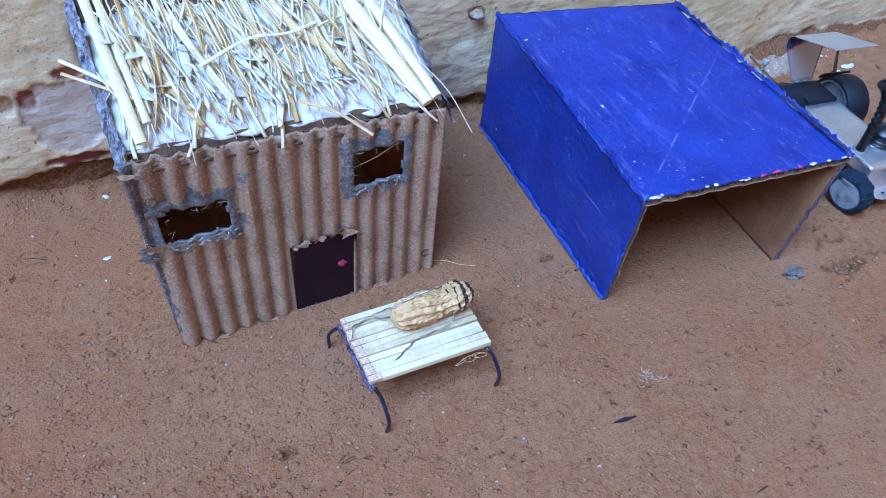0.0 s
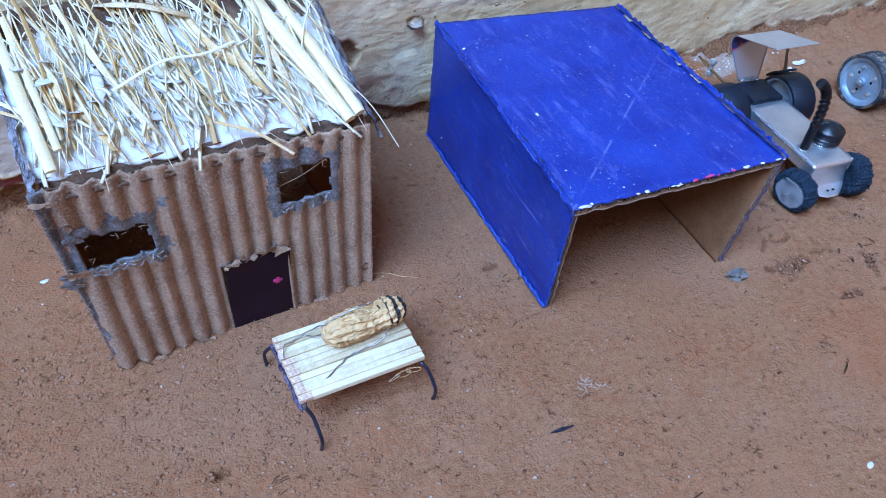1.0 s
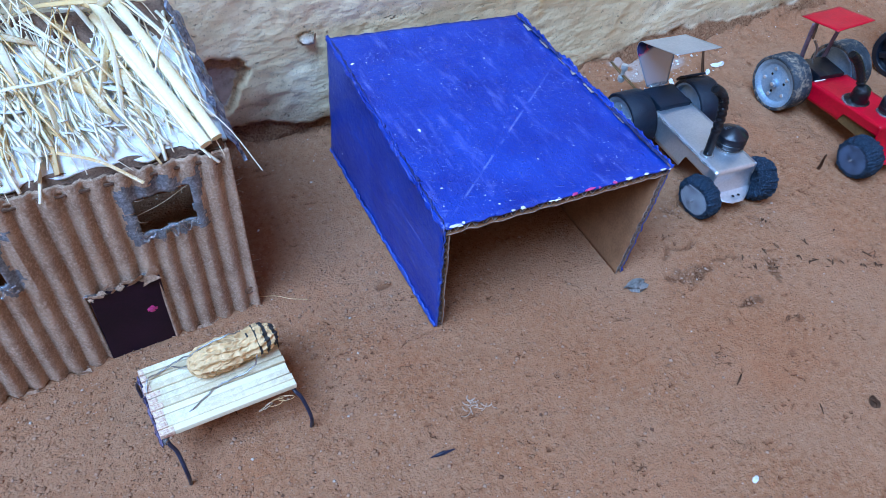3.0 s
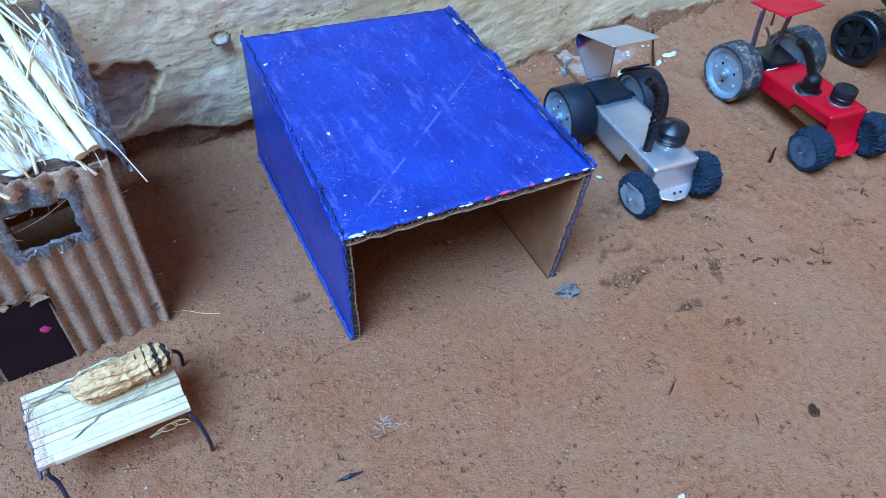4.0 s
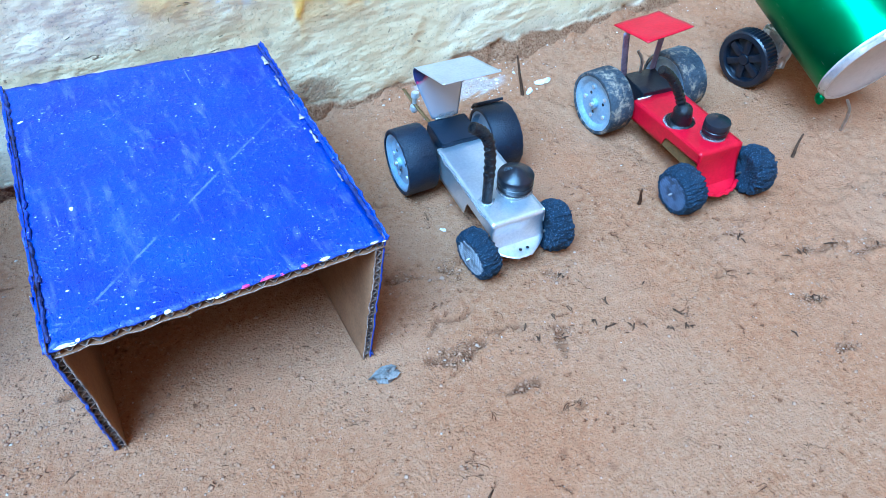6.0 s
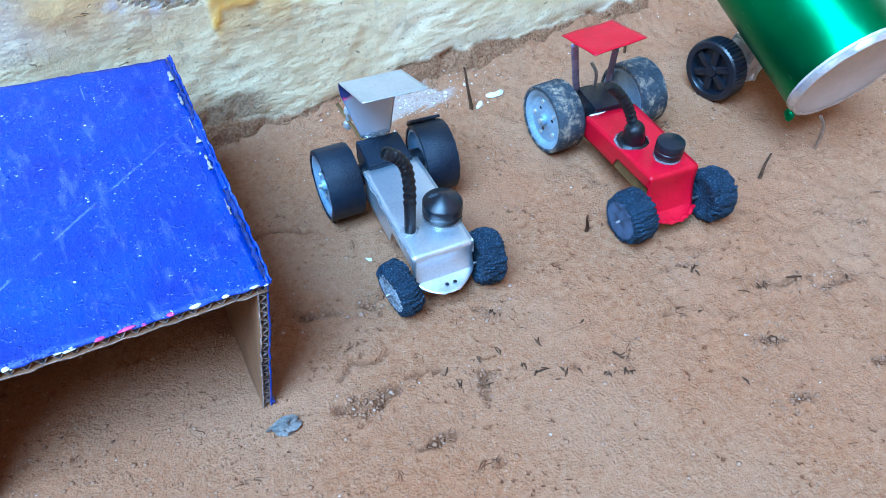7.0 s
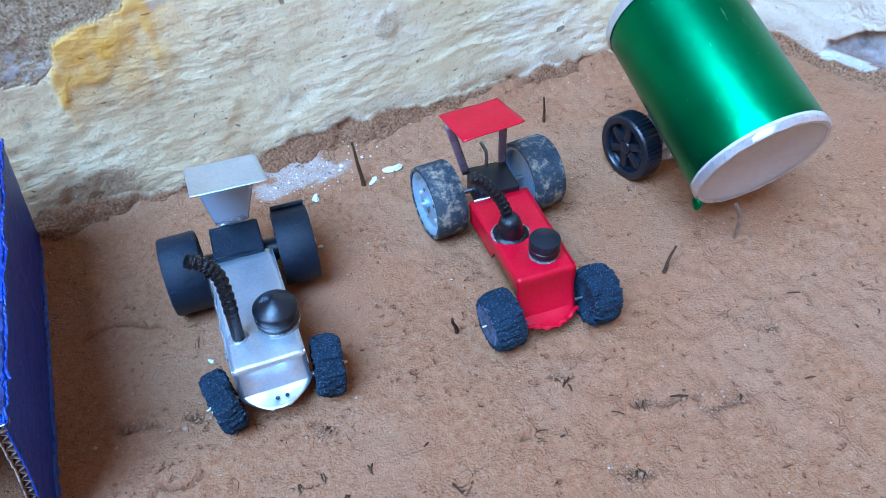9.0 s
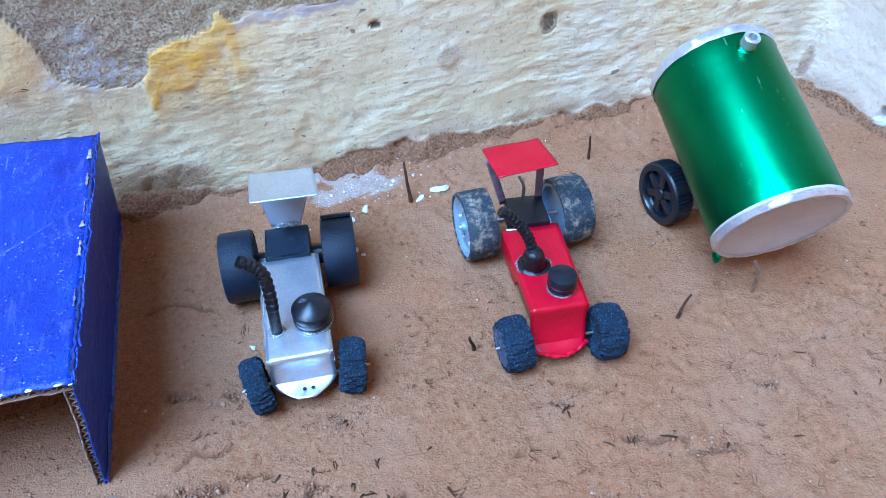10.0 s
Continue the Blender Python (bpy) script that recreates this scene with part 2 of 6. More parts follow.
def green_can_material():
    """Lacquered aluminium with short scratches in two directions and a few dull scuffs."""
    m, nt, sh, co = start("green_lacquered_can")
    a, fine = tex_noise(nt, co, 25, 4), tex_noise(nt, co, 500, 4)
    col = ramp(nt, a, [(0.35, (0.006, 0.19, 0.066)), (0.65, (0.009, 0.25, 0.092))])
    marks = None
    for turn, scale in ((35, 700), (-50, 800), (80, 650)):
        mp = nt.nodes.new("ShaderNodeMapping")
        mp.inputs["Scale"].default_value, mp.inputs["Rotation"].default_value = (1.0, 1.0, 0.2), (radians(turn), radians(turn * 0.6), 0)
        nt.links.new(co, mp.inputs["Vector"])
        k = ramp(nt, tex_noise(nt, mp.outputs[0], scale, 2, 0.5), [(0.71, (0, 0, 0)), (0.77, (0.6, 0.6, 0.6))])
        marks = k if marks is None else math_node(nt, "MAXIMUM", marks, k)
    marks = math_node(nt, "MULTIPLY", marks, ramp(nt, tex_noise(nt, co, 70, 3), [(0.44, (0, 0, 0)), (0.58, (1, 1, 1))]))
    nt.links.new(mixed(nt, marks, col, (0.2, 0.5, 0.33)), sh.inputs["Base Color"])
    nt.links.new(math_node(nt, "ADD", ramp(nt, fine, [(0.3, (0.31, 0.31, 0.31)), (0.7, (0.37, 0.37, 0.37))]), math_node(nt, "MULTIPLY", marks, 0.25)), sh.inputs["Roughness"])
    sh.inputs["Metallic"].default_value = 0.95
    bump(nt, sh, math_node(nt, "ADD", a, math_node(nt, "MULTIPLY", marks, 0.2)), 0.0003)
    return m


def shell_material():
    """Peanut shell: a raised net of pale ridges over darker hollows."""
    m, nt, sh, co = start("peanut_shell")
    mp = nt.nodes.new("ShaderNodeMapping")
    mp.inputs["Scale"].default_value = (0.55, 1.0, 1.0)
    nt.links.new(co, mp.inputs["Vector"])
    vor = nt.nodes.new("ShaderNodeTexVoronoi")
    vor.feature = "DISTANCE_TO_EDGE"
    vor.inputs["Scale"].default_value = 560
    nt.links.new(mp.outputs[0], vor.inputs["Vector"])
    net = ramp(nt, vor.outputs["Distance"], [(0.0, (1, 1, 1)), (0.32, (0, 0, 0))])
    n = tex_noise(nt, co, 240, 5)
    col = ramp(nt, n, [(0.35, (0.52, 0.27, 0.095)), (0.62, (0.8, 0.52, 0.25))])
    col = mixed(nt, math_node(nt, "MULTIPLY", net, 0.3), col, (0.88, 0.68, 0.42))
    nt.links.new(col, sh.inputs["Base Color"])
    sh.inputs["Roughness"].default_value = 0.75
    bump(nt, sh, math_node(nt, "ADD", net, math_node(nt, "MULTIPLY", n, 0.8)), 0.00045)
    return m


SCRATCH = (0.623, -0.782, 0.0128)  # line across the roof: x and y factors, offset in metres
SOIL, PLASTER, BLUE, GREEN = soil_material(), plaster_material(), blue_paint_material("brushed_blue_paint"), green_can_material()
BLUE_SIDE = blue_paint_material("smooth_blue_paint", 0.04)
NET = net_material("woven_net_cloth", (0.62, 0.72, 0.82), (0.006, 0.012, 0.022))
NET_WORN = net_material("worn_blue_net_cloth", (0.13, 0.22, 0.38), (0.006, 0.014, 0.03))
KRAFT = surface("kraft_cardboard", (0.33, 0.19, 0.118), (0.6, 0.39, 0.262), 90, 1500, (0.7, 0.88), relief=0.0008, dust=(0.68, 0.5, 0.375), dust_amount=0.46, dust_scale=1100)
# liner tone lowered to put the garage's inside shade into its colour
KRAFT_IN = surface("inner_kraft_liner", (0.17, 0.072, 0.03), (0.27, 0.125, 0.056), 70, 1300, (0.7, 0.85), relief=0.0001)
EDGE = surface("paint_and_gap_shade_board", (0.014, 0.016, 0.04), (0.3, 0.23, 0.19), 200, 700, (0.6, 0.85), relief=0.0003)
# SEAM: dark blue paint, also standing in for the shaded gaps along seams
SEAM = surface("dark_seam_paint_and_gap", (0.004, 0.008, 0.045), (0.02, 0.045, 0.22), 300, 900, (0.35, 0.6), relief=0.0003)
FRINGE = surface("thick_blue_paint_fringe", (0.014, 0.045, 0.27), (0.035, 0.11, 0.5), 400, 1200, (0.3, 0.5), relief=0.0004, dust=(0.6, 0.64, 0.75), dust_amount=0.3, dust_scale=900)
CUT = surface("cut_paper_edge", (0.1, 0.085, 0.09), (0.5, 0.42, 0.37), 250, 900, (0.7, 0.9), relief=0.0003)
# INNER: reddened to stand in for the warm light inside the house
INNER = surface("glow_red_inner_card", (0.36, 0.1, 0.034), (0.52, 0.18, 0.07), 60, 900, (0.75, 0.9), relief=0.0002)
KRAFT_DARK = surface("torn_dark_cardboard", (0.09, 0.045, 0.028), (0.24, 0.14, 0.09), 150, 1500, (0.8, 0.95), relief=0.0003)
PURPLE = surface("dark_purple_card", (0.01, 0.002, 0.009), (0.022, 0.005, 0.017), 60, 900, (0.5, 0.7), relief=0.00005, dust=(0.05, 0.03, 0.045), dust_amount=0.2, dust_scale=900)
PINK = surface("pink_paint", (0.5, 0.03, 0.16), (0.75, 0.08, 0.3), 200, 1500, (0.4, 0.6), relief=0.0001)
WHITE_CHIP = surface("chipped_white_paint", (0.6, 0.58, 0.55), (0.8, 0.79, 0.77), 200, 1500, (0.6, 0.8), relief=0.0002)
STRAW = surface("dry_straw", (0.8, 0.51, 0.23), (0.97, 0.88, 0.66), 120, 1500, (0.35, 0.6), relief=0.0001, vary=0.4)
STEM = surface("pale_thick_straw", (0.86, 0.68, 0.38), (0.95, 0.84, 0.57), 60, 1200, (0.3, 0.5), relief=0.0001)
FOAM = surface("white_foam_sheet", (0.74, 0.74, 0.75), (0.9, 0.9, 0.9), 90, 1200, (0.3, 0.6), relief=0.0003)
GLUE = surface("hot_glue", (0.62, 0.65, 0.7), (0.82, 0.84, 0.87), 300, 1500, (0.08, 0.25), relief=0.0002, coat=0.5)
GLUE.node_tree.nodes["Principled BSDF"].inputs["Transmission Weight"].default_value = 0.85
SMEAR = surface("glue_smear_on_card", (0.1, 0.1, 0.11), (0.27, 0.285, 0.32), 180, 1200, (0.12, 0.4), relief=0.0003, coat=0.3)
MATCH = surface("pale_matchwood", (0.62, 0.5, 0.31), (0.81, 0.72, 0.52), 250, 1800, (0.5, 0.7), relief=0.0001, vary=0.3)
MATCH_END = surface("red_stained_match_end", (0.5, 0.22, 0.16), (0.84, 0.7, 0.52), 420, 1500, (0.6, 0.8), relief=0.0001)
STAIN = surface("ink_stained_glue", (0.02, 0.014, 0.05), (0.2, 0.16, 0.26), 300, 900, (0.1, 0.3), relief=0.0003, coat=0.4)
FILM = surface("crinkled_dark_film", (0.03, 0.04, 0.075), (0.36, 0.4, 0.48), 260, 700, (0.12, 0.35), relief=0.0006, coat=0.3)
WIRE = surface("dark_blue_insulated_wire", (0.008, 0.009, 0.02), (0.02, 0.024, 0.05), 200, 1500, (0.25, 0.45), relief=0.0)
STEEL = surface("bare_steel_wire", (0.35, 0.35, 0.37), (0.6, 0.6, 0.62), 200, 1500, (0.25, 0.45), metal=1.0, relief=0.0001)
SHELL = shell_material()
BLACK_PAINT = surface("black_paint_on_shell", (0.012, 0.011, 0.012), (0.04, 0.036, 0.034), 250, 900, (0.4, 0.7), relief=0.0006)
ALU = surface("cut_can_aluminium", (0.64, 0.73, 0.82), (0.78, 0.86, 0.94), 70, 900, (0.27, 0.4), metal=0.85, relief=0.00006)
PRINT = surface("printed_can_inside", (0.03, 0.05, 0.2), (0.45, 0.03, 0.09), 140, 700, (0.3, 0.5), relief=0.0)
RUBBER = surface("black_rubber_strip", (0.003, 0.008, 0.017), (0.007, 0.018, 0.034), 90, 1100, (0.28, 0.5), relief=0.0004, dust=(0.08, 0.11, 0.15), dust_amount=0.33, dust_scale=1300)
FUZZ = surface("rough_black_foam_rubber", (0.003, 0.014, 0.032), (0.01, 0.034, 0.066), 200, 1400, (0.65, 0.9), relief=0.0012, dust=(0.12, 0.21, 0.31), dust_amount=0.4, dust_scale=1700)
MUDDY = surface("muddy_grey_rubber", (0.016, 0.025, 0.036), (0.06, 0.075, 0.092), 60, 900, (0.6, 0.85), relief=0.0008, dust=(0.4, 0.31, 0.22), dust_amount=0.43, dust_scale=210)
CAP_GREY = surface("blue_grey_bottle_cap", (0.2, 0.33, 0.47), (0.34, 0.48, 0.6), 120, 1200, (0.25, 0.5), relief=0.0001, metal=0.35, dust=(0.33, 0.3, 0.28), dust_amount=0.24, dust_scale=500)
BLACK = surface("black_plastic", (0.003, 0.005, 0.009), (0.008, 0.012, 0.02), 120, 1000, (0.24, 0.38), relief=0.0001)
TAR = surface("glossy_black_tape", (0.002, 0.003, 0.005), (0.006, 0.008, 0.012), 250, 900, (0.08, 0.2), relief=0.0005, coat=0.2)
RED = surface("red_sticker_foil", (0.47, 0.001, 0.014), (0.6, 0.002, 0.023), 60, 700, (0.28, 0.45), relief=0.00006)
END_WHITE = surface("white_disc", (0.48, 0.42, 0.4), (0.58, 0.52, 0.5), 40, 700, (0.4, 0.6), relief=0.0001)
FOIL = surface("crumpled_foil", (0.64, 0.65, 0.69), (0.78, 0.79, 0.82), 200, 700, (0.2, 0.4), metal=0.75, relief=0.00012)
ZINC = surface("pale_zinc_metal", (0.6, 0.63, 0.64), (0.78, 0.8, 0.8), 200, 900, (0.25, 0.4), metal=0.7, relief=0.0001)
SMOKY = surface("smoky_plastic_strip", (0.2, 0.16, 0.23), (0.36, 0.29, 0.38), 120, 900, (0.15, 0.3), metal=0.3, relief=0.0001)
OCHRE = surface("ochre_wood", (0.1, 0.05, 0.015), (0.2, 0.11, 0.035), 180, 900, (0.6, 0.8), relief=0.0002)
BRASS = surface("dull_brass", (0.16, 0.1, 0.045), (0.3, 0.19, 0.09), 200, 900, (0.35, 0.5), metal=0.8, relief=0.0001)
THREAD = surface("pale_dusty_thread", (0.36, 0.24, 0.17), (0.55, 0.4, 0.31), 300, 1500, (0.8, 0.95), relief=0.0001)
TWIG = surface("dry_twig", (0.04, 0.018, 0.01), (0.12, 0.06, 0.034), 200, 1500, (0.75, 0.9), relief=0.0003)
STONE = surface("grey_pebble", (0.09, 0.085, 0.08), (0.24, 0.22, 0.205), 250, 1200, (0.75, 0.9), relief=0.0004)
CRUMB = surface("soil_crumbs", (0.11, 0.05, 0.032), (0.36, 0.17, 0.105), 500, 2000, (0.9, 0.97), relief=0.0003)


def canopy_under_material():
    """Bare metal below, the drink can's coloured print on the raised part."""
    m, nt, sh, co = start("can_metal_with_print")
    sep = nt.nodes.new("ShaderNodeSeparateXYZ")
    nt.links.new(co, sep.inputs[0])
    high = ramp(nt, math_node(nt, "MULTIPLY", math_node(nt, "SUBTRACT", sep.outputs[2], math_node(nt, "MULTIPLY", sep.outputs[0], 0.4)), 10.0), [(0.385, (0, 0, 0)), (0.4, (1, 1, 1))])
    n = tex_noise(nt, co, 160, 2)
    ink = ramp(nt, n, [(0.44, (0.02, 0.035, 0.13)), (0.52, (0.03, 0.02, 0.09)), (0.57, (0.5, 0.02, 0.1)), (0.62, (0.03, 0.04, 0.16))])
    nt.links.new(mixed(nt, high, (0.42, 0.5, 0.62), ink), sh.inputs["Base Color"])
    nt.links.new(math_node(nt, "SUBTRACT", 0.75, math_node(nt, "MULTIPLY", high, 0.6)), sh.inputs["Metallic"])
    sh.inputs["Roughness"].default_value = 0.33
    return m


UNDER = canopy_under_material()
TWIG.node_tree.nodes["Principled BSDF"].inputs["Specular IOR Level"].default_value = 0.1
for m in (RUBBER, FUZZ, MUDDY, RED, PURPLE, BLUE_SIDE, TAR):
    m.node_tree.nodes["Principled BSDF"].inputs["Specular IOR Level"].default_value = 0.32


for m in (STRAW, STEM, FOAM):  # light soaks through dry stems and foam
    sh = m.node_tree.nodes["Principled BSDF"]
    sh.inputs["Subsurface Weight"].default_value = 0.25
    sh.inputs["Subsurface Radius"].default_value = (1.0, 0.8, 0.5)
    sh.inputs["Subsurface Scale"].default_value = 0.002


def island_tint(m, tones):
    """Gives each joined piece its own tone."""
    nt = m.node_tree
    geo = nt.nodes.new("ShaderNodeNewGeometry")
    nt.links.new(ramp(nt, geo.outputs["Random Per Island"], tones), nt.nodes["Principled BSDF"].inputs["Base Color"])


island_tint(CRUMB, [(0.0, (0.14, 0.06, 0.032)), (0.03, (0.3, 0.135, 0.068)), (0.75, (0.38, 0.185, 0.102)), (0.98, (0.43, 0.25, 0.165)), (1.0, (0.6, 0.5, 0.42))])


# ---- shape helpers (centimetres) ----
def cm_pose(x, y, z, rx=0, ry=0, rz=0):
    return pose(x * CM, y * CM, z * CM, rx, ry, rz)


def thing(name, at, label, category, group=""):
    ob = new(name)
    ob.empty_display_size = 0.01
    ob.matrix_basis = at
    return tagged(ob, label, category, group)


def make_mesh(name, shape, materials, smooth=True, slots=None):
    me = bpy.data.meshes.new(name)
    V, F = shape
    me.from_pydata([(v[0] * CM, v[1] * CM, v[2] * CM) for v in V], [], [tuple(f) for f in F])
    for m in materials if isinstance(materials, (list, tuple)) else [materials]:
        me.materials.append(m)
    if smooth:
        me.polygons.foreach_set("use_smooth", [True] * len(me.polygons))
    if slots is not None:
        me.polygons.foreach_set("material_index", slots)
    me.update()
    return me


def part(name, shape, material, parent, label="", at=None, smooth=True, slots=None, sharp=40):
    me = shape if isinstance(shape, bpy.types.Mesh) else make_mesh(name, shape, material, smooth, slots)
    if smooth and sharp and not isinstance(shape, bpy.types.Mesh):
        me.set_sharp_from_angle(angle=radians(sharp))
    ob = new(name, me)
    ob.parent = parent
    if at is not None:
        ob.matrix_basis = at
    return tagged(ob, label) if label else ob


def solo(name, shape, material, at, label, category, group="", smooth=True, slots=None, kind="", sharp=40):
    me = make_mesh(name, shape, material, smooth, slots)
    if smooth and sharp:
        me.set_sharp_from_angle(angle=radians(sharp))
    ob = new(name, me)
    ob.matrix_basis = at
    return tagged(ob, label, category, group, kind)


def joined(*shapes):
    V, F = [], []
    for v, f in shapes:
        n = len(V)
        V += list(v)
        F += [tuple(i + n for i in face) for face in f]
    return V, F


def moved(shape, x=0, y=0, z=0, rx=0, ry=0, rz=0, scale=(1, 1, 1)):
    m = Matrix.LocRotScale((x, y, z), Euler([radians(a) for a in (rx, ry, rz)]), Vector(scale))
    return [tuple(m @ Vector(v)) for v in shape[0]], shape[1]


def lathe(profile, n=32, wobble=0.0, seed=0, ripple=None):
    """Turn (radius, height) pairs round z; a zero radius closes an end."""
    rnd = random.Random(seed)
    V, F, rings = [], [], []
    for r, z in profile:
        if r <= 0:
            rings.append([len(V)])
            V.append((0, 0, z))
            continue
        ring = []
        for i in range(n):
            a = 2 * math.pi * i / n
            k = r + rnd.uniform(-wobble, wobble) + (ripple(a, r, z) if ripple else 0)
            ring.append(len(V))
            V.append((k * math.cos(a), k * math.sin(a), z + rnd.uniform(-wobble, wobble) * 0.6))
        rings.append(ring)
    for a, b in zip(rings, rings[1:]):
        for i in range(n):
            j = (i + 1) % n
            if len(a) == 1 and len(b) > 1:
                F.append((a[0], b[j], b[i]))
            elif len(b) == 1 and len(a) > 1:
                F.append((a[i], a[j], b[0]))
            elif len(a) > 1:
                F.append((a[i], a[j], b[j], b[i]))
    return V, F


def tube(points, r, n=8, radii=None, flat=1.0):
    """A closed tube along points; radii scale r point by point; flat squashes it upwards."""
    P = [Vector(p) for p in points]
    V, F = [], []
    side = None
    for i, p in enumerate(P):
        d = (P[min(i + 1, len(P) - 1)] - P[max(i - 1, 0)]).normalized()
        if side is None:
            side = d.cross(Vector((0, 0, 1)))
            if side.length < 0.05:
                side = Vector((1, 0, 0))
        side = (side - d * side.dot(d)).normalized()
        up = d.cross(side)
        k = r * (radii[i] if radii else 1)
        for j in range(n):
            a = 2 * math.pi * j / n
            V.append(tuple(p + side * (k * math.cos(a)) + up * (k * flat * math.sin(a))))
    for i in range(len(P) - 1):
        for j in range(n):
            q = (j + 1) % n
            F.append((i * n + j, i * n + q, (i + 1) * n + q, (i + 1) * n + j))
    F.append(tuple(range(n - 1, -1, -1)))
    F.append(tuple(range((len(P) - 1) * n, len(P) * n)))
    return V, F


def smooth_line(points, steps=8):
    """Catmull-Rom through the points."""
    P = [Vector(p) for p in points]
    P = [P[0] * 2 - P[1]] + P + [P[-1] * 2 - P[-2]]
    out = []
    for a, b, c, d in zip(P, P[1:], P[2:], P[3:]):
        for k in range(steps):
            t = k / steps
            out.append(0.5 * (2 * b + (c - a) * t + (2 * a - 5 * b + 4 * c - d) * t * t + (3 * b - a - 3 * c + d) * t ** 3))
    return out + [P[-2]]


def block(sx, sy, sz, bevel=0.03, rough=0.0, seed=0, cuts=0):
    """A box centred on x and y, standing on z = 0, with worn edges."""
    bm = bmesh.new()
    bmesh.ops.create_cube(bm, size=1)
    bmesh.ops.scale(bm, vec=(sx, sy, sz), verts=bm.verts)
    bmesh.ops.translate(bm, vec=(0, 0, sz / 2), verts=bm.verts)
    if bevel:
        bmesh.ops.bevel(bm, geom=bm.edges[:], offset=bevel, segments=2, profile=0.6, affect="EDGES")
    if cuts:
        bmesh.ops.subdivide_edges(bm, edges=bm.edges[:], cuts=cuts, use_grid_fill=True)
    rnd = random.Random(seed)
    for v in bm.verts:
        v.co += Vector([rnd.uniform(-rough, rough) for _ in range(3)])
    bm.verts.index_update()
    out = [tuple(v.co) for v in bm.verts], [tuple(v.index for v in f.verts) for f in bm.faces]
    bm.free()
    return out


def sheet(fn, nu, nv, keep=None):
    V = [tuple(fn(i / nu, j / nv)) for j in range(nv + 1) for i in range(nu + 1)]
    F = []
    for j in range(nv):
        for i in range(nu):
            if keep is None or keep((i + 0.5) / nu, (j + 0.5) / nv):
                a = j * (nu + 1) + i
                F.append((a, a + 1, a + nu + 2, a + nu + 1))
    return V, F


def thick(ob, depth, offset=-1.0, rim_slot=0, back_slot=0):
    mod = ob.modifiers.new("thickness", "SOLIDIFY")
    mod.thickness, mod.offset = depth * CM, offset
    mod.material_offset, mod.material_offset_rim = back_slot, rim_slot
    return ob


def lumpy(r, seed, squash=(1, 1, 1), rings=5, seg=8, amp=0.25):
    """A small irregular stone."""
    rnd = random.Random(seed)
    prof = [(0, -r)] + [(r * math.sin(math.pi * i / rings), -r * math.cos(math.pi * i / rings)) for i in range(1, rings)] + [(0, r)]
    V, F = lathe(prof, seg)
    off = Vector((rnd.uniform(0, 50), rnd.uniform(0, 50), rnd.uniform(0, 50)))
    out = []
    for v in V:
        k = 1 + amp * noise.noise(Vector(v) / r * 1.1 + off) * 1.6
        out.append((v[0] * k * squash[0], v[1] * k * squash[1], v[2] * k * squash[2]))
    return out, F


def lattice(x, y, seed):
    """Smooth 2D value noise in -1..1 for arrays."""
    xi, yi = np.floor(x).astype(np.int64), np.floor(y).astype(np.int64)
    fx, fy = x - xi, y - yi
    fx, fy = fx * fx * (3 - 2 * fx), fy * fy * (3 - 2 * fy)

    def h(a, b):
        k = (a * 374761393 + b * 668265263 + seed * 974711) & 0xFFFFFFFF
        k = ((k ^ (k >> 13)) * 1274126177) & 0xFFFFFFFF
        return ((k ^ (k >> 16)) & 0xFFFF) / 32767.5 - 1
    return (h(xi, yi) * (1 - fx) + h(xi + 1, yi) * fx) * (1 - fy) + (h(xi, yi + 1) * (1 - fx) + h(xi + 1, yi + 1) * fx) * fy


def fractal(x, y, size, seed, octaves=4, gain=0.55):
    out, amp, total = np.zeros_like(x), 1.0, 0.0
    for k in range(octaves):
        ca, sa = math.cos(0.6 * k), math.sin(0.6 * k)
        out += amp * lattice((x * ca - y * sa) / size * 2 ** k, (x * sa + y * ca) / size * 2 ** k, seed + k)
        total += amp
        amp *= gain
    return out / total


def smoothstep(a, b, x):
    t = np.clip((x - a) / (b - a), 0, 1)
    return t * t * (3 - 2 * t)


def graded(lo, hi, step, far_lo, far_hi):
    """Even steps from lo to hi, then ever longer ones out to the far ends."""
    mid = list(np.arange(lo, hi + step / 2, step))
    down, up, s = [], [], step
    p, q = lo, hi
    while p > far_lo or q < far_hi:
        s *= 1.7
        if p > far_lo:
            p = max(p - s, far_lo)
            down.append(p)
        if q < far_hi:
            q = min(q + s, far_hi)
            up.append(q)
    return np.array(down[::-1] + mid + up)


def grid_object(name, P, nu, nv, material, fields, flip=False):
    """A mesh of nv rows of nu points, with named point values."""
    me = bpy.data.meshes.new(name)
    i, j = np.meshgrid(np.arange(nu - 1), np.arange(nv - 1))
    a = (j * nu + i).ravel()
    quads = np.stack([a, a + 1, a + nu + 1, a + nu], 1)
    if flip:
        quads = quads[:, ::-1]
    me.vertices.add(len(P))
    me.vertices.foreach_set("co", (P * CM).ravel())
    me.loops.add(quads.size)
    me.loops.foreach_set("vertex_index", quads.ravel().astype(np.int32))
    me.polygons.add(len(quads))
    me.polygons.foreach_set("loop_start", np.arange(0, quads.size, 4, dtype=np.int32))
    me.polygons.foreach_set("loop_total", np.full(len(quads), 4, dtype=np.int32))
    me.polygons.foreach_set("use_smooth", np.ones(len(quads), dtype=bool))
    me.update(calc_edges=True)
    for key, val in fields.items():
        at = me.attributes.new(key, "FLOAT", "POINT")
        at.data.foreach_set("value", np.ascontiguousarray(val, dtype=np.float32).ravel())
    me.materials.append(material)
    return new(name, me)


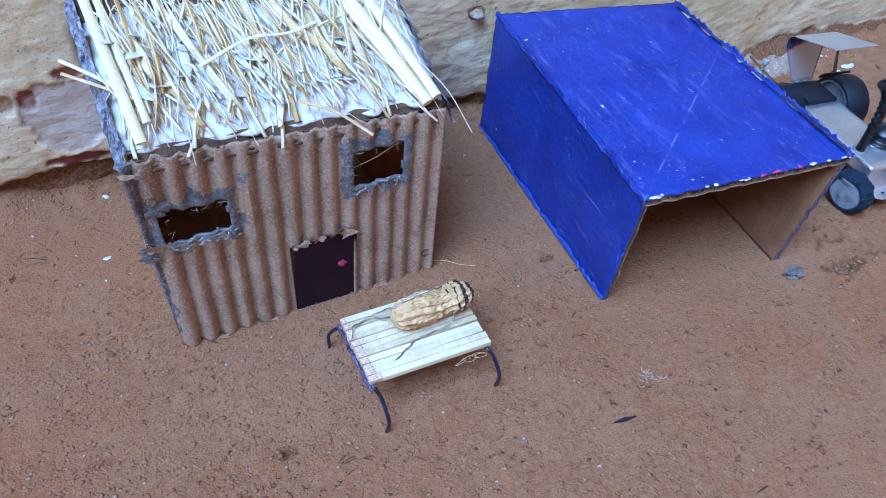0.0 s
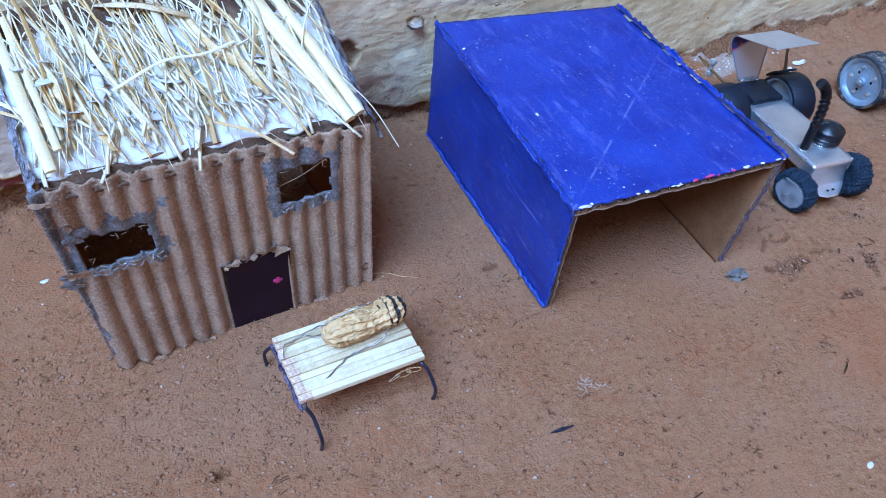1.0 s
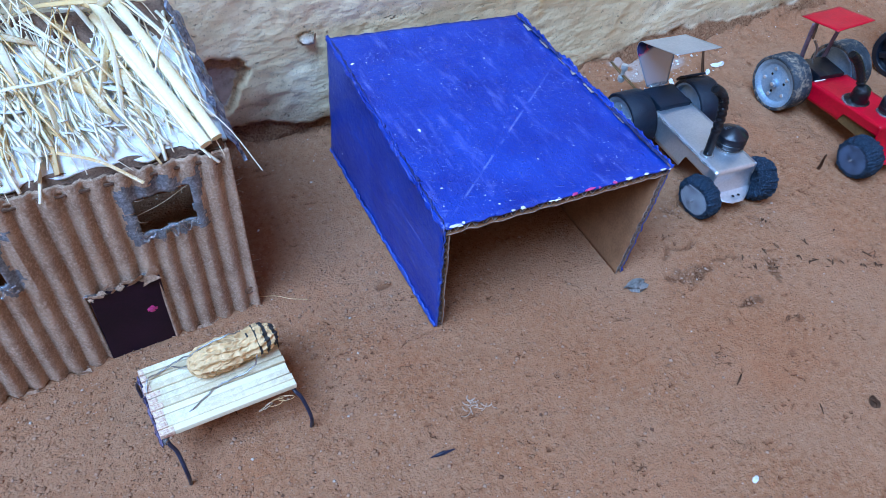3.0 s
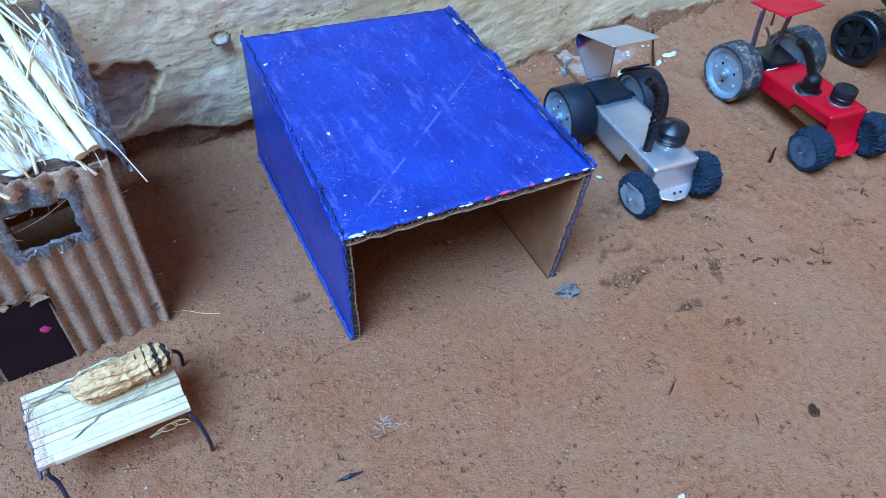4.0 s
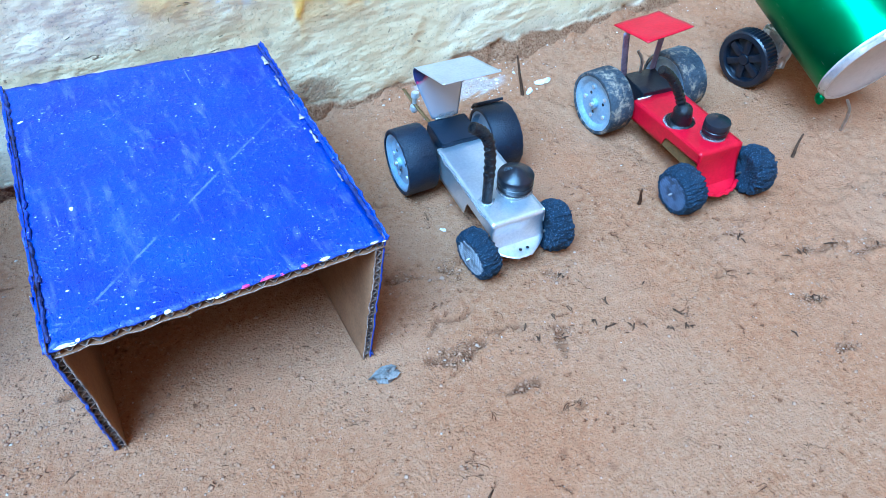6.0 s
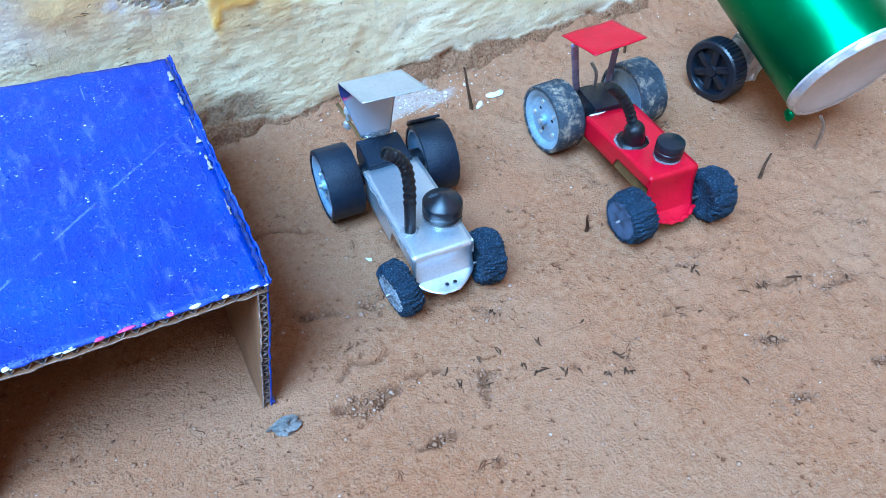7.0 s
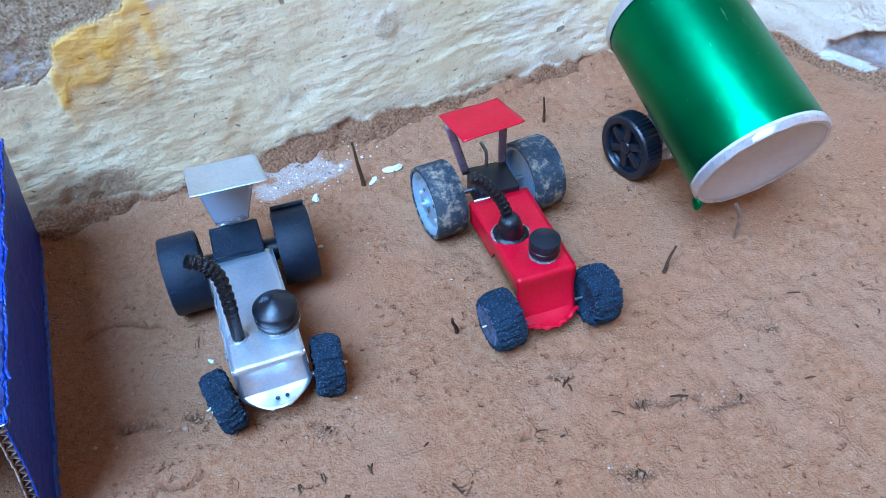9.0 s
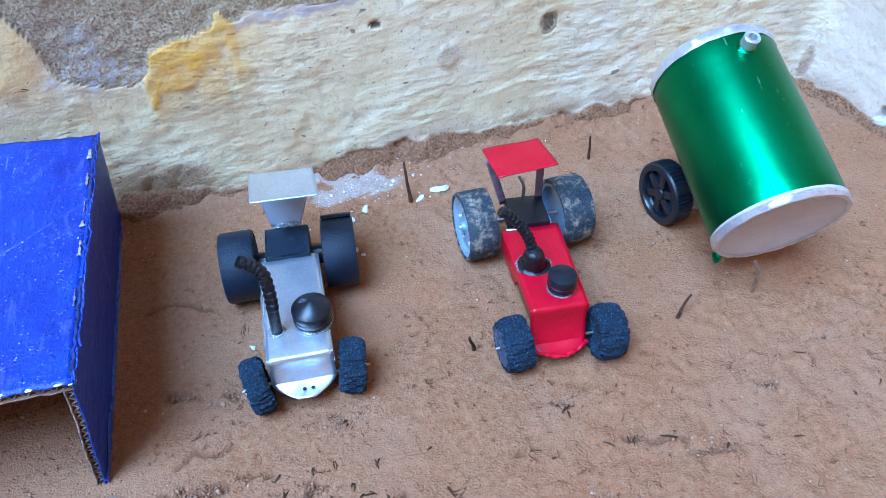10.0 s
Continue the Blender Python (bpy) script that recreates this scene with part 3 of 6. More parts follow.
# ---- ground ----
PITS = [(46.3, 22.8, 0.8), (45.4, 23.1, 0.4), (47.1, 23.0, 0.5), (48.9, 22.95, 0.22), (50.15, 22.0, 0.3), (51.7, 21.5, 0.25), (52.9, 20.9, 0.25), (54.2, 20.1, 0.28),
        (59.3, 18.7, 0.45), (46.1, 27.0, 0.55), (34.5, 27.8, 0.35), (17.0, 24.9, 0.4), (22.4, 23.2, 0.4), (15.3, 33.7, 0.6), (55.4, 21.9, 0.2), (57.0, 21.2, 0.25), (49.4, 23.5, 0.2)]


# gouges in the crust as (x, y) ends, and dry cracks as lines
GOUGES = [((45.5, 27.2), (47.0, 26.7)), ((45.9, 22.8), (46.0, 23.3)), ((46.4, 22.6), (47.5, 23.0)), ((50.1, 22.2), (49.6, 21.0)), ((47.0, 20.7), (48.2, 20.8)), ((47.8, 26.6), (48.3, 26.2)), ((51.3, 24.5), (51.6, 24.2)),
          ((60.7, 20.6), (62.6, 19.9)), ((62.4, 19.4), (63.8, 19.2)), ((59.2, 18.8), (59.6, 18.4)), ((61.7, 16.3), (62.3, 16.0)), ((58.2, 16.6), (58.6, 16.4)), ((66.2, 21.2), (66.9, 20.9)), ((58.8, 22.7), (59.4, 22.4))]
CRACKS = [((45.2, 31.2), (45.9, 31.55), (46.6, 31.4), (47.9, 30.7)), ((45.9, 24.2), (46.5, 24.6), (47.1, 24.3), (47.9, 24.5)), ((47.8, 23.2), (48.4, 23.1), (49.0, 22.85))]


def far_from_line(x, y, a, b):
    (ax, ay), (bx, by) = a, b
    k = np.clip(((x - ax) * (bx - ax) + (y - ay) * (by - ay)) / ((bx - ax) ** 2 + (by - ay) ** 2), 0, 1)
    return np.hypot(x - ax - k * (bx - ax), y - ay - k * (by - ay))


def ground_height(x, y):
    near = smoothstep(400, 60, np.hypot(x - 45, y - 22))
    h = 0.16 * fractal(x, y, 9.0, 3, 3) + near * (0.05 * fractal(x, y, 1.6, 11, 3) + 0.02 * fractal(x, y, 0.5, 21, 2))
    crumbly = smoothstep(-0.1, 0.5, fractal(x, y, 7.0, 31, 2)) + 0.9 * smoothstep(56, 62, x) * smoothstep(27, 21, y) + 1.3 * smoothstep(32.5, 36, y) * smoothstep(50, 56, x)
    h += near * np.clip(crumbly, 0, 1.3) * (0.09 * fractal(x, y, 0.75, 41, 3) + 0.06 * smoothstep(42, 49, x) * fractal(x, y, 0.4, 43, 2))
    h += 0.8 * smoothstep(36.5, 38.5, y + 0.6 * fractal(x, y, 3.0, 52, 2)) * (1 + 0.7 * fractal(x, y, 1.5, 51, 4)) * near
    h += 0.35 * smoothstep(54, 62, x) * smoothstep(33.5, 37.5, y) * near
    return h - 0.02


def build_ground():
    xs, ys = graded(11, 87, 0.1, -30000, 30000), graded(6, 40, 0.1, -30000, 30000)
    X, Y = np.meshgrid(xs, ys)
    Z = ground_height(X, Y)
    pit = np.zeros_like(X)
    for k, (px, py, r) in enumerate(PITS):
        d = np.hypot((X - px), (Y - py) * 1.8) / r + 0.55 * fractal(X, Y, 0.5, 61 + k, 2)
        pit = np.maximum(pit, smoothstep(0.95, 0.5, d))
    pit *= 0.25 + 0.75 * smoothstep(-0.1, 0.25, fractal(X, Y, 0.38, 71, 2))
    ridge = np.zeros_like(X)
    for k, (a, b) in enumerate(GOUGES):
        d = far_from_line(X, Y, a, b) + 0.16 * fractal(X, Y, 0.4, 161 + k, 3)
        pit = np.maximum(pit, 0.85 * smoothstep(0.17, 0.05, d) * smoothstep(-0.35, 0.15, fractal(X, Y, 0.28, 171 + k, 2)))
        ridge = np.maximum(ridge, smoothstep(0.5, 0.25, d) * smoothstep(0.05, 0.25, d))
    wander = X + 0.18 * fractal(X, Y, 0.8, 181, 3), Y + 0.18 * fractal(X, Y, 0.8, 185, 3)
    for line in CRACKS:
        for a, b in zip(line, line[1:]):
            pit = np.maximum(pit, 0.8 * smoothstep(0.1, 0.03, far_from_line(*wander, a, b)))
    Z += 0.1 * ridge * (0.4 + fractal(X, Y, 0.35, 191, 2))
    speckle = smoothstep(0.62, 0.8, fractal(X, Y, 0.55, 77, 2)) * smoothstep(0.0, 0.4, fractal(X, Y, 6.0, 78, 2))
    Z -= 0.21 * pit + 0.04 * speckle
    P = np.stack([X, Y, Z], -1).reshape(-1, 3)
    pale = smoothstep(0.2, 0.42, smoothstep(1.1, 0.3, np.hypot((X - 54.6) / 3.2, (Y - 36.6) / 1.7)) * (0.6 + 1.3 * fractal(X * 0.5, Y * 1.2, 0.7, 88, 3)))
    # pit also drives the darker tone of the hollows, shade included
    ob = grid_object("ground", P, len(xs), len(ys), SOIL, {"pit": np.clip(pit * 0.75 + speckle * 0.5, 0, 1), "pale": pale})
    return tagged(ob, "dry red-brown trodden soil with crumbs, cracks and small pits", "ground", kind="structure")


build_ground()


# ---- the old plastered wall ----
def blob(X, Z, cx, cz, rx, rz, seed, rag=0.35, soft=0.04):
    d = np.hypot((X - cx) / rx, (Z - cz) / rz) + rag * fractal(X, Z, 1.6, seed, 4)
    return smoothstep(1 + soft, 1 - soft, d)


FLAKE_EDGE = [(40, 13.5), (42.5, 11.0), (43.3, 10.0), (43.8, 8.9), (44.15, 7.3), (45.0, 6.8), (46.6, 6.35), (47.3, 6.9), (47.6, 7.75), (48.5, 8.0), (49.9, 8.3), (50.15, 8.5), (50.3, 9.05), (50.55, 9.1), (50.75, 8.6), (51.2, 8.55), (51.4, 8.75), (52.1, 8.7), (55.6, 8.9), (60, 9.8), (66, 13)]
FOOT_EDGE = [(10, 1.4), (19, 1.5), (30, 2.0), (33, 1.4), (36, 1.1), (39, 0.9), (42, 0.9), (45, 1.1), (47.4, 0.9), (49.8, 0.45), (53.3, 0.6), (55.8, 1.1), (58.8, 1.3), (61, 1.0), (63, 1.2), (66, 1.2), (69, 1.1), (71, 0.6), (90, 0.5)]


def build_wall():
    xs, zs = graded(10, 93, 0.1, -400, 500), graded(-0.6, 13, 0.1, -8, 260)
    X, Z = np.meshgrid(xs, zs)
    # X runs along the wall: straight, then round a corner on to a short side face, then straight again
    turn = -0.4 * math.pi * (smoothstep(78.6, 80.6, xs) - smoothstep(90.2, 92.4, xs))
    step = np.diff(xs, prepend=xs[0])
    plan_x, plan_y = xs[0] + np.cumsum(step * np.cos(turn)), 37.55 + np.cumsum(step * np.sin(turn))
    face = 0 * X - 0.02 * np.clip(Z, 0, 15)
    # the big flaked patch: bare mud above this ragged edge
    low = np.interp(X[0], *zip(*FLAKE_EDGE))[None, :] + 0.22 * fractal(X, Z, 1.1, 101, 4)
    mud = smoothstep(-0.02, 0.05, Z - low)
    mud = np.maximum.reduce([mud, blob(X, Z, 35.25, 5.65, 0.4, 0.27, 122, 0.2), blob(X, Z, 19.45, 6.9, 0.3, 0.9, 121, 0.5), 0.8 * blob(X, Z, 56.5, 7.45, 0.3, 0.22, 126, 0.9), 0.9 * blob(X, Z, 64.5, 6.25, 0.32, 0.42, 127, 0.8)])
    # ochre coat under the flaked edge, thick beside it and fading away, then a band of lilac wash
    deep = low - Z + 0.3 * fractal(X, Z, 1.3, 103, 4)
    flecked = 0.75 + 0.25 * smoothstep(-0.25, 0.1, fractal(X, Z, 0.35, 104, 3))
    yellow = 0.98 * smoothstep(2.5, 1.8, deep + 0.33 * np.abs(X - 48.8)) * flecked
    yellow = np.maximum(yellow, 0.88 * smoothstep(1.5, 1.0, deep) * flecked)
    yellow = np.maximum(yellow, 0.85 * smoothstep(4.0, 1.2, deep + 0.15 * np.abs(X - 50)) * (0.75 + 0.7 * fractal(X, Z, 0.8, 102, 3)))
    yellow = yellow * smoothstep(47.05, 47.3, X + 0.15 * fractal(X, Z, 0.6, 99, 2)) * np.maximum(smoothstep(51.3, 50.8, X), 0.62 * smoothstep(53.6, 50.8, X + 0.6 * fractal(X, Z, 1.0, 98, 3))) * (1 - mud)
    yellow = np.maximum(yellow, 0.5 * blob(X, Z, 42.6, 8.6, 1.5, 2.2, 105, 0.4, 0.4) * (1 - mud)) * (0.85 + 0.35 * fractal(X, Z, 1.2, 116, 3))
    lilac = np.maximum.reduce([0.6 * smoothstep(77, 81, X + 2 * fractal(X, Z, 2.5, 136, 3)), (0.6 + 0.4 * smoothstep(-0.2, 0.1, fractal(X, Z, 0.4, 97, 3))) * smoothstep(0.5, 0.42, low - Z + 0.3 * fractal(X, Z, 1.2, 106, 4)) * smoothstep(50.9, 51.2, X + 0.2 * fractal(X, Z, 0.7, 96, 2)) * smoothstep(59, 57, X) * (1 - mud), 0.8 * blob(X, Z, 18.3, 3.9, 1.6, 1.6, 109, 0.7, 0.03)])
    crust = smoothstep(-0.1, 0.14, fractal(X, Z, 0.22, 117, 2))
    white = np.maximum(0.95 * crust * np.maximum(blob(X, Z, 45.5, 7.1, 1.7, 0.65, 107, 0.5, 0.35), 0.6 * blob(X, Z, 45.4, 8.3, 0.6, 0.8, 95, 0.7, 0.5)), blob(X, Z, 35.3, 5.58, 0.28, 0.15, 123, 0.2))
    white = np.maximum.reduce([white, blob(X, Z, 85.6, 0.55, 1.5, 0.28, 124, 0.8), 0.75 * smoothstep(-0.3, 0.3, fractal(X, Z, 0.9, 118, 3)) * blob(X, Z, 18.4, 3.8, 1.4, 1.3, 119, 0.5, 0.1)])
    grey = np.maximum(0.85 * blob(X, Z, 30.3, 3.75, 1.75, 1.5, 108, 0.55, 0.03), blob(X, Z, 86.8, 1.1, 2.4, 1.3, 110, 0.5))
    red = np.maximum.reduce([0.9 * blob(X, Z, 17.1, 4.95, 0.3, 0.5, 111, 1.0, 0.05), 0.95 * blob(X, Z, 18.2, 1.85, 1.1, 0.34, 112, 1.0, 0.05), 0.85 * blob(X, Z, 18.9, 5.75, 0.5, 0.28, 113, 1.1, 0.06)])
    edge = np.interp(X[0], *zip(*FOOT_EDGE))[None, :] + 0.4 * fractal(X, Z * 0 + 3.0, 3.0, 7, 4)
    earth = smoothstep(0.2, -0.12, Z - edge + 0.25 * fractal(X, Z, 0.9, 9, 3))
    earth = np.maximum(earth, 0.4 * smoothstep(1.1, -0.1, Z - edge + 0.7 * fractal(X, Z, 1.6, 19, 4)))
    earth = np.maximum.reduce([earth, 0.75 * blob(X, Z, 30.4, 3.8, 2.05, 1.8, 108, 0.55, 0.06) * (1 - grey), 0.45 * blob(X, Z, 33.3, 1.6, 2.6, 1.1, 114, 0.6, 0.5), 0.75 * blob(X, Z, 47.0, 1.5, 1.9, 0.7, 129, 0.6, 0.6), 0.5 * blob(X, Z, 16.2, 4.9, 0.4, 0.35, 115, 0.6, 0.3), 0.35 * blob(X, Z, 59.7, 5.5, 0.4, 0.5, 128, 0.6, 0.5), 0.4 * blob(X, Z, 68.0, 1.7, 0.7, 0.4, 131, 0.6, 0.4), 0.55 * blob(X, Z, 79.8, 1.6, 0.35, 1.1, 134, 0.8, 0.4)])
    # dark: spots, and a line painting the shade at the flake's left edge
    dark = np.maximum.reduce([0.9 * blob(X, Z, 56.5, 7.45, 0.26, 0.18, 126, 0.9), 0.6 * blob(X, Z, 64.5, 6.25, 0.2, 0.3, 127, 0.8), 0.8 * smoothstep(0.09, 0.02, np.abs(Z - low - 0.05)) * smoothstep(44.3, 43.6, X)])
    groove = np.maximum(mud * (1 - mud), grey * (1 - grey)) * 4
    Y = face + 0.02 * groove + (0.4 * smoothstep(46, 41, X) - 0.75 * smoothstep(41, 46, X) * np.clip((edge - Z) / 1.4, 0, 1)) * earth + 0.07 * mud + 0.36 * grey + 0.12 * red + 0.1 * lilac * smoothstep(24, 20, X) - 0.1 * yellow - 0.4 * blob(X, Z, 35.3, 5.58, 0.28, 0.15, 123, 0.2)
    rough_part = 0.55 + 0.75 * smoothstep(-0.25, 0.4, fractal(X, Z, 4.5, 132, 2)) + 0.3 * grey
    # the edge of an older coat
    coat = 3.25 + 0.25 * np.sin((X - 62.0) * 0.9) + 0.2 * fractal(X, Z, 1.5, 133, 3)
    Y -= 0.03 * smoothstep(-0.02, 0.05, coat - Z) * smoothstep(60.5, 62, X) * smoothstep(69, 67, X)
    Y += 0.1 * fractal(X, Z, 5.0, 120, 3) + rough_part * (0.04 * fractal(X, Z, 1.5, 130, 3) - 0.02 * np.abs(fractal(X * 0.8, Z * 1.3, 1.6, 135, 3)) + 0.03 * fractal(X, Z, 0.55, 140, 2))
    Y += 0.05 * mud * fractal(X, Z, 0.3, 150, 2) + earth * (0.24 * fractal(X, Z, 1.1, 160, 4) + 0.1 * fractal(X, Z, 0.4, 165, 3))
    P = np.stack([plan_x - Y * np.sin(turn), plan_y + Y * np.cos(turn), Z], -1).reshape(-1, 3)
    ob = grid_object("wall_north", P, len(xs), len(zs), PLASTER, {"mud": mud, "yellow": yellow, "lilac": lilac, "white": white, "grey": grey, "red": red, "earth": earth, "dark": dark})
    tagged(ob, "old cream lime-plastered mud wall with flaked patches and an eroded foot", "wall", kind="structure")
    # the wall's core behind the plaster skin
    core = block(900, 24, 268, 0.5)
    part("wall_core", moved(core, 50, 52, -8), KRAFT_DARK, ob)


build_wall()


def build_bounce_wall():
    """An unseen red earth wall, added to bounce warm light into the shadows."""
    wall = sheet(lambda u, v: (102, 29.6 - 420 * u, -4 + 264 * v), 60, 40)
    ob = new("bounce_wall_east", make_mesh("bounce_wall_east", wall, surface("red_earth_bounce_wall", (0.6, 0.25, 0.1), (0.7, 0.33, 0.15), 4, 60, (0.85, 0.95), relief=0.002)))
    thick(ob, 12, -1)
    tagged(ob, "added unseen red earth wall that bounces warm light", "wall", kind="structure")


build_bounce_wall()

# ---- cardboard garage ----
def card_panel(name, corners, depth, parent, seed, outer=BLUE, wave=0.36, lo=0.0, hi=1.0):
    """Corrugated board from its four outer corners (front a, front b, back b, back a): painted liner, fluted core, plain inner liner."""
    A, B, C, D = [Vector(c) for c in corners]
    n = (B - A).cross(D - A).normalized()
    rnd = random.Random(seed)
    off = rnd.uniform(0, 90)

    def at(u, v, w):
        ju = 0.1 * noise.noise((off, v * 22, 0)) * (1 if u in (0, 1) else 0)
        jv = 0.1 * noise.noise((u * 24, off, 3)) * (1 if v in (0, 1) else 0)
        p = (A * (1 - u) + B * u) * (1 - v) + (D * (1 - u) + C * u) * v
        p = p + (B - A).normalized() * ju + (D - A).normalized() * jv
        return p - n * (w + 0.035 * noise.noise((u * 4 + off, v * 4, w)) + 0.02 * noise.noise((u * 15, v * 15, off)))
    liner = part(name, sheet(lambda u, v: at(u, v, 0), 44, 52), [outer, KRAFT_DARK], parent)
    thick(liner, 0.06, -1, 0, 1)
    back = part("inner_liner", sheet(lambda u, v: at(lo + (hi - lo) * u, v, depth - 0.05), 30, 36), [KRAFT_IN, CUT], liner, "bare brown inner paper of the board, darkened for inside shade")
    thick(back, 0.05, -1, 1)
    wide = (B - A).length
    steps = int(wide / wave * 8)
    # core faces and liner back are dark for the shade between flutes
    core = part("fluted_core", sheet(lambda u, v: at(lo + 0.004 + (hi - lo - 0.008) * u, 0.004 + 0.992 * v, 0.06 + (depth - 0.12) * (0.5 + 0.5 * math.sin(u * wide / wave * 2 * math.pi))), steps, 2), [EDGE, CUT], liner, "wavy paper core showing at the cut edge")
    thick(core, 0.03, 0, 1)
    return liner


def build_garage():
    g = thing("cardboard_garage", cm_pose(40, 30, 0), "blue-painted corrugated cardboard garage, open at the front, on the soil", "toy garage")
    fl, fr, br, bl = (-4.72, -5.42, 5.68), (4.45, -5.8, 5.42), (4.98, 6.08, 5.42), (-3.95, 6.95, 5.75)
    lfb, lbb, rfb, rbb = (-4.58, -5.02, -0.05), (-4.3, 6.6, -0.05), (3.72, -5.72, -0.05), (4.35, 7.4, -0.05)
    card_panel("roof_panel", (fl, fr, br, bl), 0.34, g, 5)
    up = Vector((0, 0, 0.12))
    card_panel("side_panel", (Vector(lfb), Vector(fl) + up + Vector((-0.06, 0, 0)), Vector(bl) + up + Vector((-0.06, 0, 0)), lbb), 0.3, g, 6, BLUE_SIDE, hi=0.95)
    card_panel("side_panel", (Vector(fr) + up * 0.4 + Vector((0.08, 0, 0)), rfb, rbb, Vector(br) + up * 0.4 + Vector((0.08, 0, 0))), 0.3, g, 7, BLUE_SIDE, lo=0.06)
    # ragged seams where the roof meets the sides
    for a, b, sd in ((fl, bl, 5), (fr, br, 8)):
        A, B = Vector(a), Vector(b)
        for k in range(3):
            u0, u1 = 0.02 + 0.32 * k, 0.33 + 0.32 * k
            pts = [A.lerp(B, u0 + (u1 - u0) * i / 30) + Vector((0.07 * noise.noise((i * 0.5, sd, k)) + 0.03, 0, 0.05 + 0.05 * noise.noise((i * 0.6, sd, 7 + k)))) for i in range(31)]
            part("torn_seam", tube(pts, 0.075, 6, [0.6 + 0.7 * abs(noise.noise((i * 0.8, sd, 3))) + 0.2 for i in range(31)], 0.7), BLUE if k % 2 else SEAM, g, "frayed painted paper seam")
        # the ragged paper edge that stands along the seam, and beside it the torn bare board, on the left a dark strip
        # for the shaded gap
        def frill(u, v, A=A, B=B, sd=sd):
            p = A.lerp(B, u) + Vector((0.1 if sd > 6 else -0.1, 0, -0.05))
            high = 0.16 + 0.16 * noise.noise((u * 9, sd, 1)) + 0.14 * noise.noise((u * 60, sd, 2))
            return p.x + 0.08 * noise.noise((u * 25, v * 2, sd)) + 0.04 * v, p.y, p.z + v * max(high, 0.03)
        thick(part("ragged_edge", sheet(frill, 200, 4), BLUE, g, "ragged painted paper edge"), 0.05, 0)

        def bare(u, v, A=A, B=B, sd=sd):
            p = A.lerp(B, 0.12 + 0.8 * u)
            w = max(0.012, 0.05 + 0.3 * noise.noise((u * 7, sd, 4)) + 0.14 * noise.noise((u * 40, sd, 5)))
            return p.x + (v - 0.5) * w * 1.3 + (-0.12 if sd > 6 else 0.05), p.y, p.z + 0.055 + 0.02 * noise.noise((u * 50, v * 3, sd))
        thick(part("tear_and_gap_strip", sheet(bare, 160, 4, lambda u, v, sd=sd: noise.noise((u * 13, sd, 21)) > (0.02 if sd > 6 else 0.2)), CUT if sd > 6 else SEAM, g, "torn bare board strip; the left one a dark painted-in gap"), 0.03, 0)
    # paint-soaked fringe along the foot and the front edge of the sides
    for a, b, dx, sd in ((lfb, lbb, -0.05, 3), (rfb, rbb, 0.06, 4)):
        def fringe(u, v, A=Vector(a), B=Vector(b), dx=dx, sd=sd):
            p = A.lerp(B, u)
            high = 0.16 + 0.22 * noise.noise((u * 10, sd, 1)) + 0.14 * noise.noise((u * 55, sd, 2))
            return p.x + dx * (1.6 - v) + 0.05 * noise.noise((u * 40, v * 2, sd)), p.y, 0.03 + 0.05 * noise.noise((u * 30, sd, 8)) + v * max(high, 0.02)
        thick(part("foot_fringe", sheet(fringe, 190, 4), FRINGE, g, "frayed lighter blue paint at the foot"), 0.05, 0)
    for a, b, sd in ((lfb, fl, 3),):
        pts = [Vector(a).lerp(Vector(b), 0.02 + 0.96 * i / 50) + Vector((0.08 * noise.noise((i * 0.4, sd, 1)) + (0.02 if sd < 4 else -0.02), -0.02 + 0.03 * noise.noise((i * 0.7, sd, 2)), 0)) for i in range(51)]
        part("edge_fringe", tube(pts, 0.06, 6, [0.5 + 0.9 * abs(noise.noise((i * 0.5, sd, 3))) for i in range(51)], 0.8), FRINGE, g, "thick blue paint on the front edge")
    rnd = random.Random(4)
    A, B = Vector(fl), Vector(fr)
    for k in range(26):
        u = rnd.random() if k > 5 else (0.02, 0.05, 0.62, 0.66, 0.72, 0.8)[k]
        p = A * (1 - u) + B * u + Vector((0, 0.02, 0.0 + rnd.uniform(-0.05, 0.03)))
        pink = 0.5 < u < 0.75 and k < 20
        r = rnd.uniform(0.035, 0.085)
        part("paint_chip", moved(lumpy(r, k, (rnd.uniform(1.2, 2.6), 0.9, 0.55), 4, 6), *p, 0, 0, -2), PINK if pink else WHITE_CHIP, g, "pink paint blot" if pink else "white paint blot")


build_garage()


# ---- cardboard house with a straw roof ----
HOUSE_W, HOUSE_D = 9.65, 8.0
ROOF_RISE, RIDGE_Y = 0.44, 5.5
WINDOWS = [(0.5, 2.43, 4.98, 6.22), (6.42, 8.22, 5.28, 6.7)]
DOOR = (4.12, 6.42, 3.36)


def wall_top(x):
    return 8.32 - 0.075 * x


def roof_z(x, y):
    return 8.4 - 0.07 * x + ROOF_RISE * (RIDGE_Y - abs(y - RIDGE_Y) - 0.35)


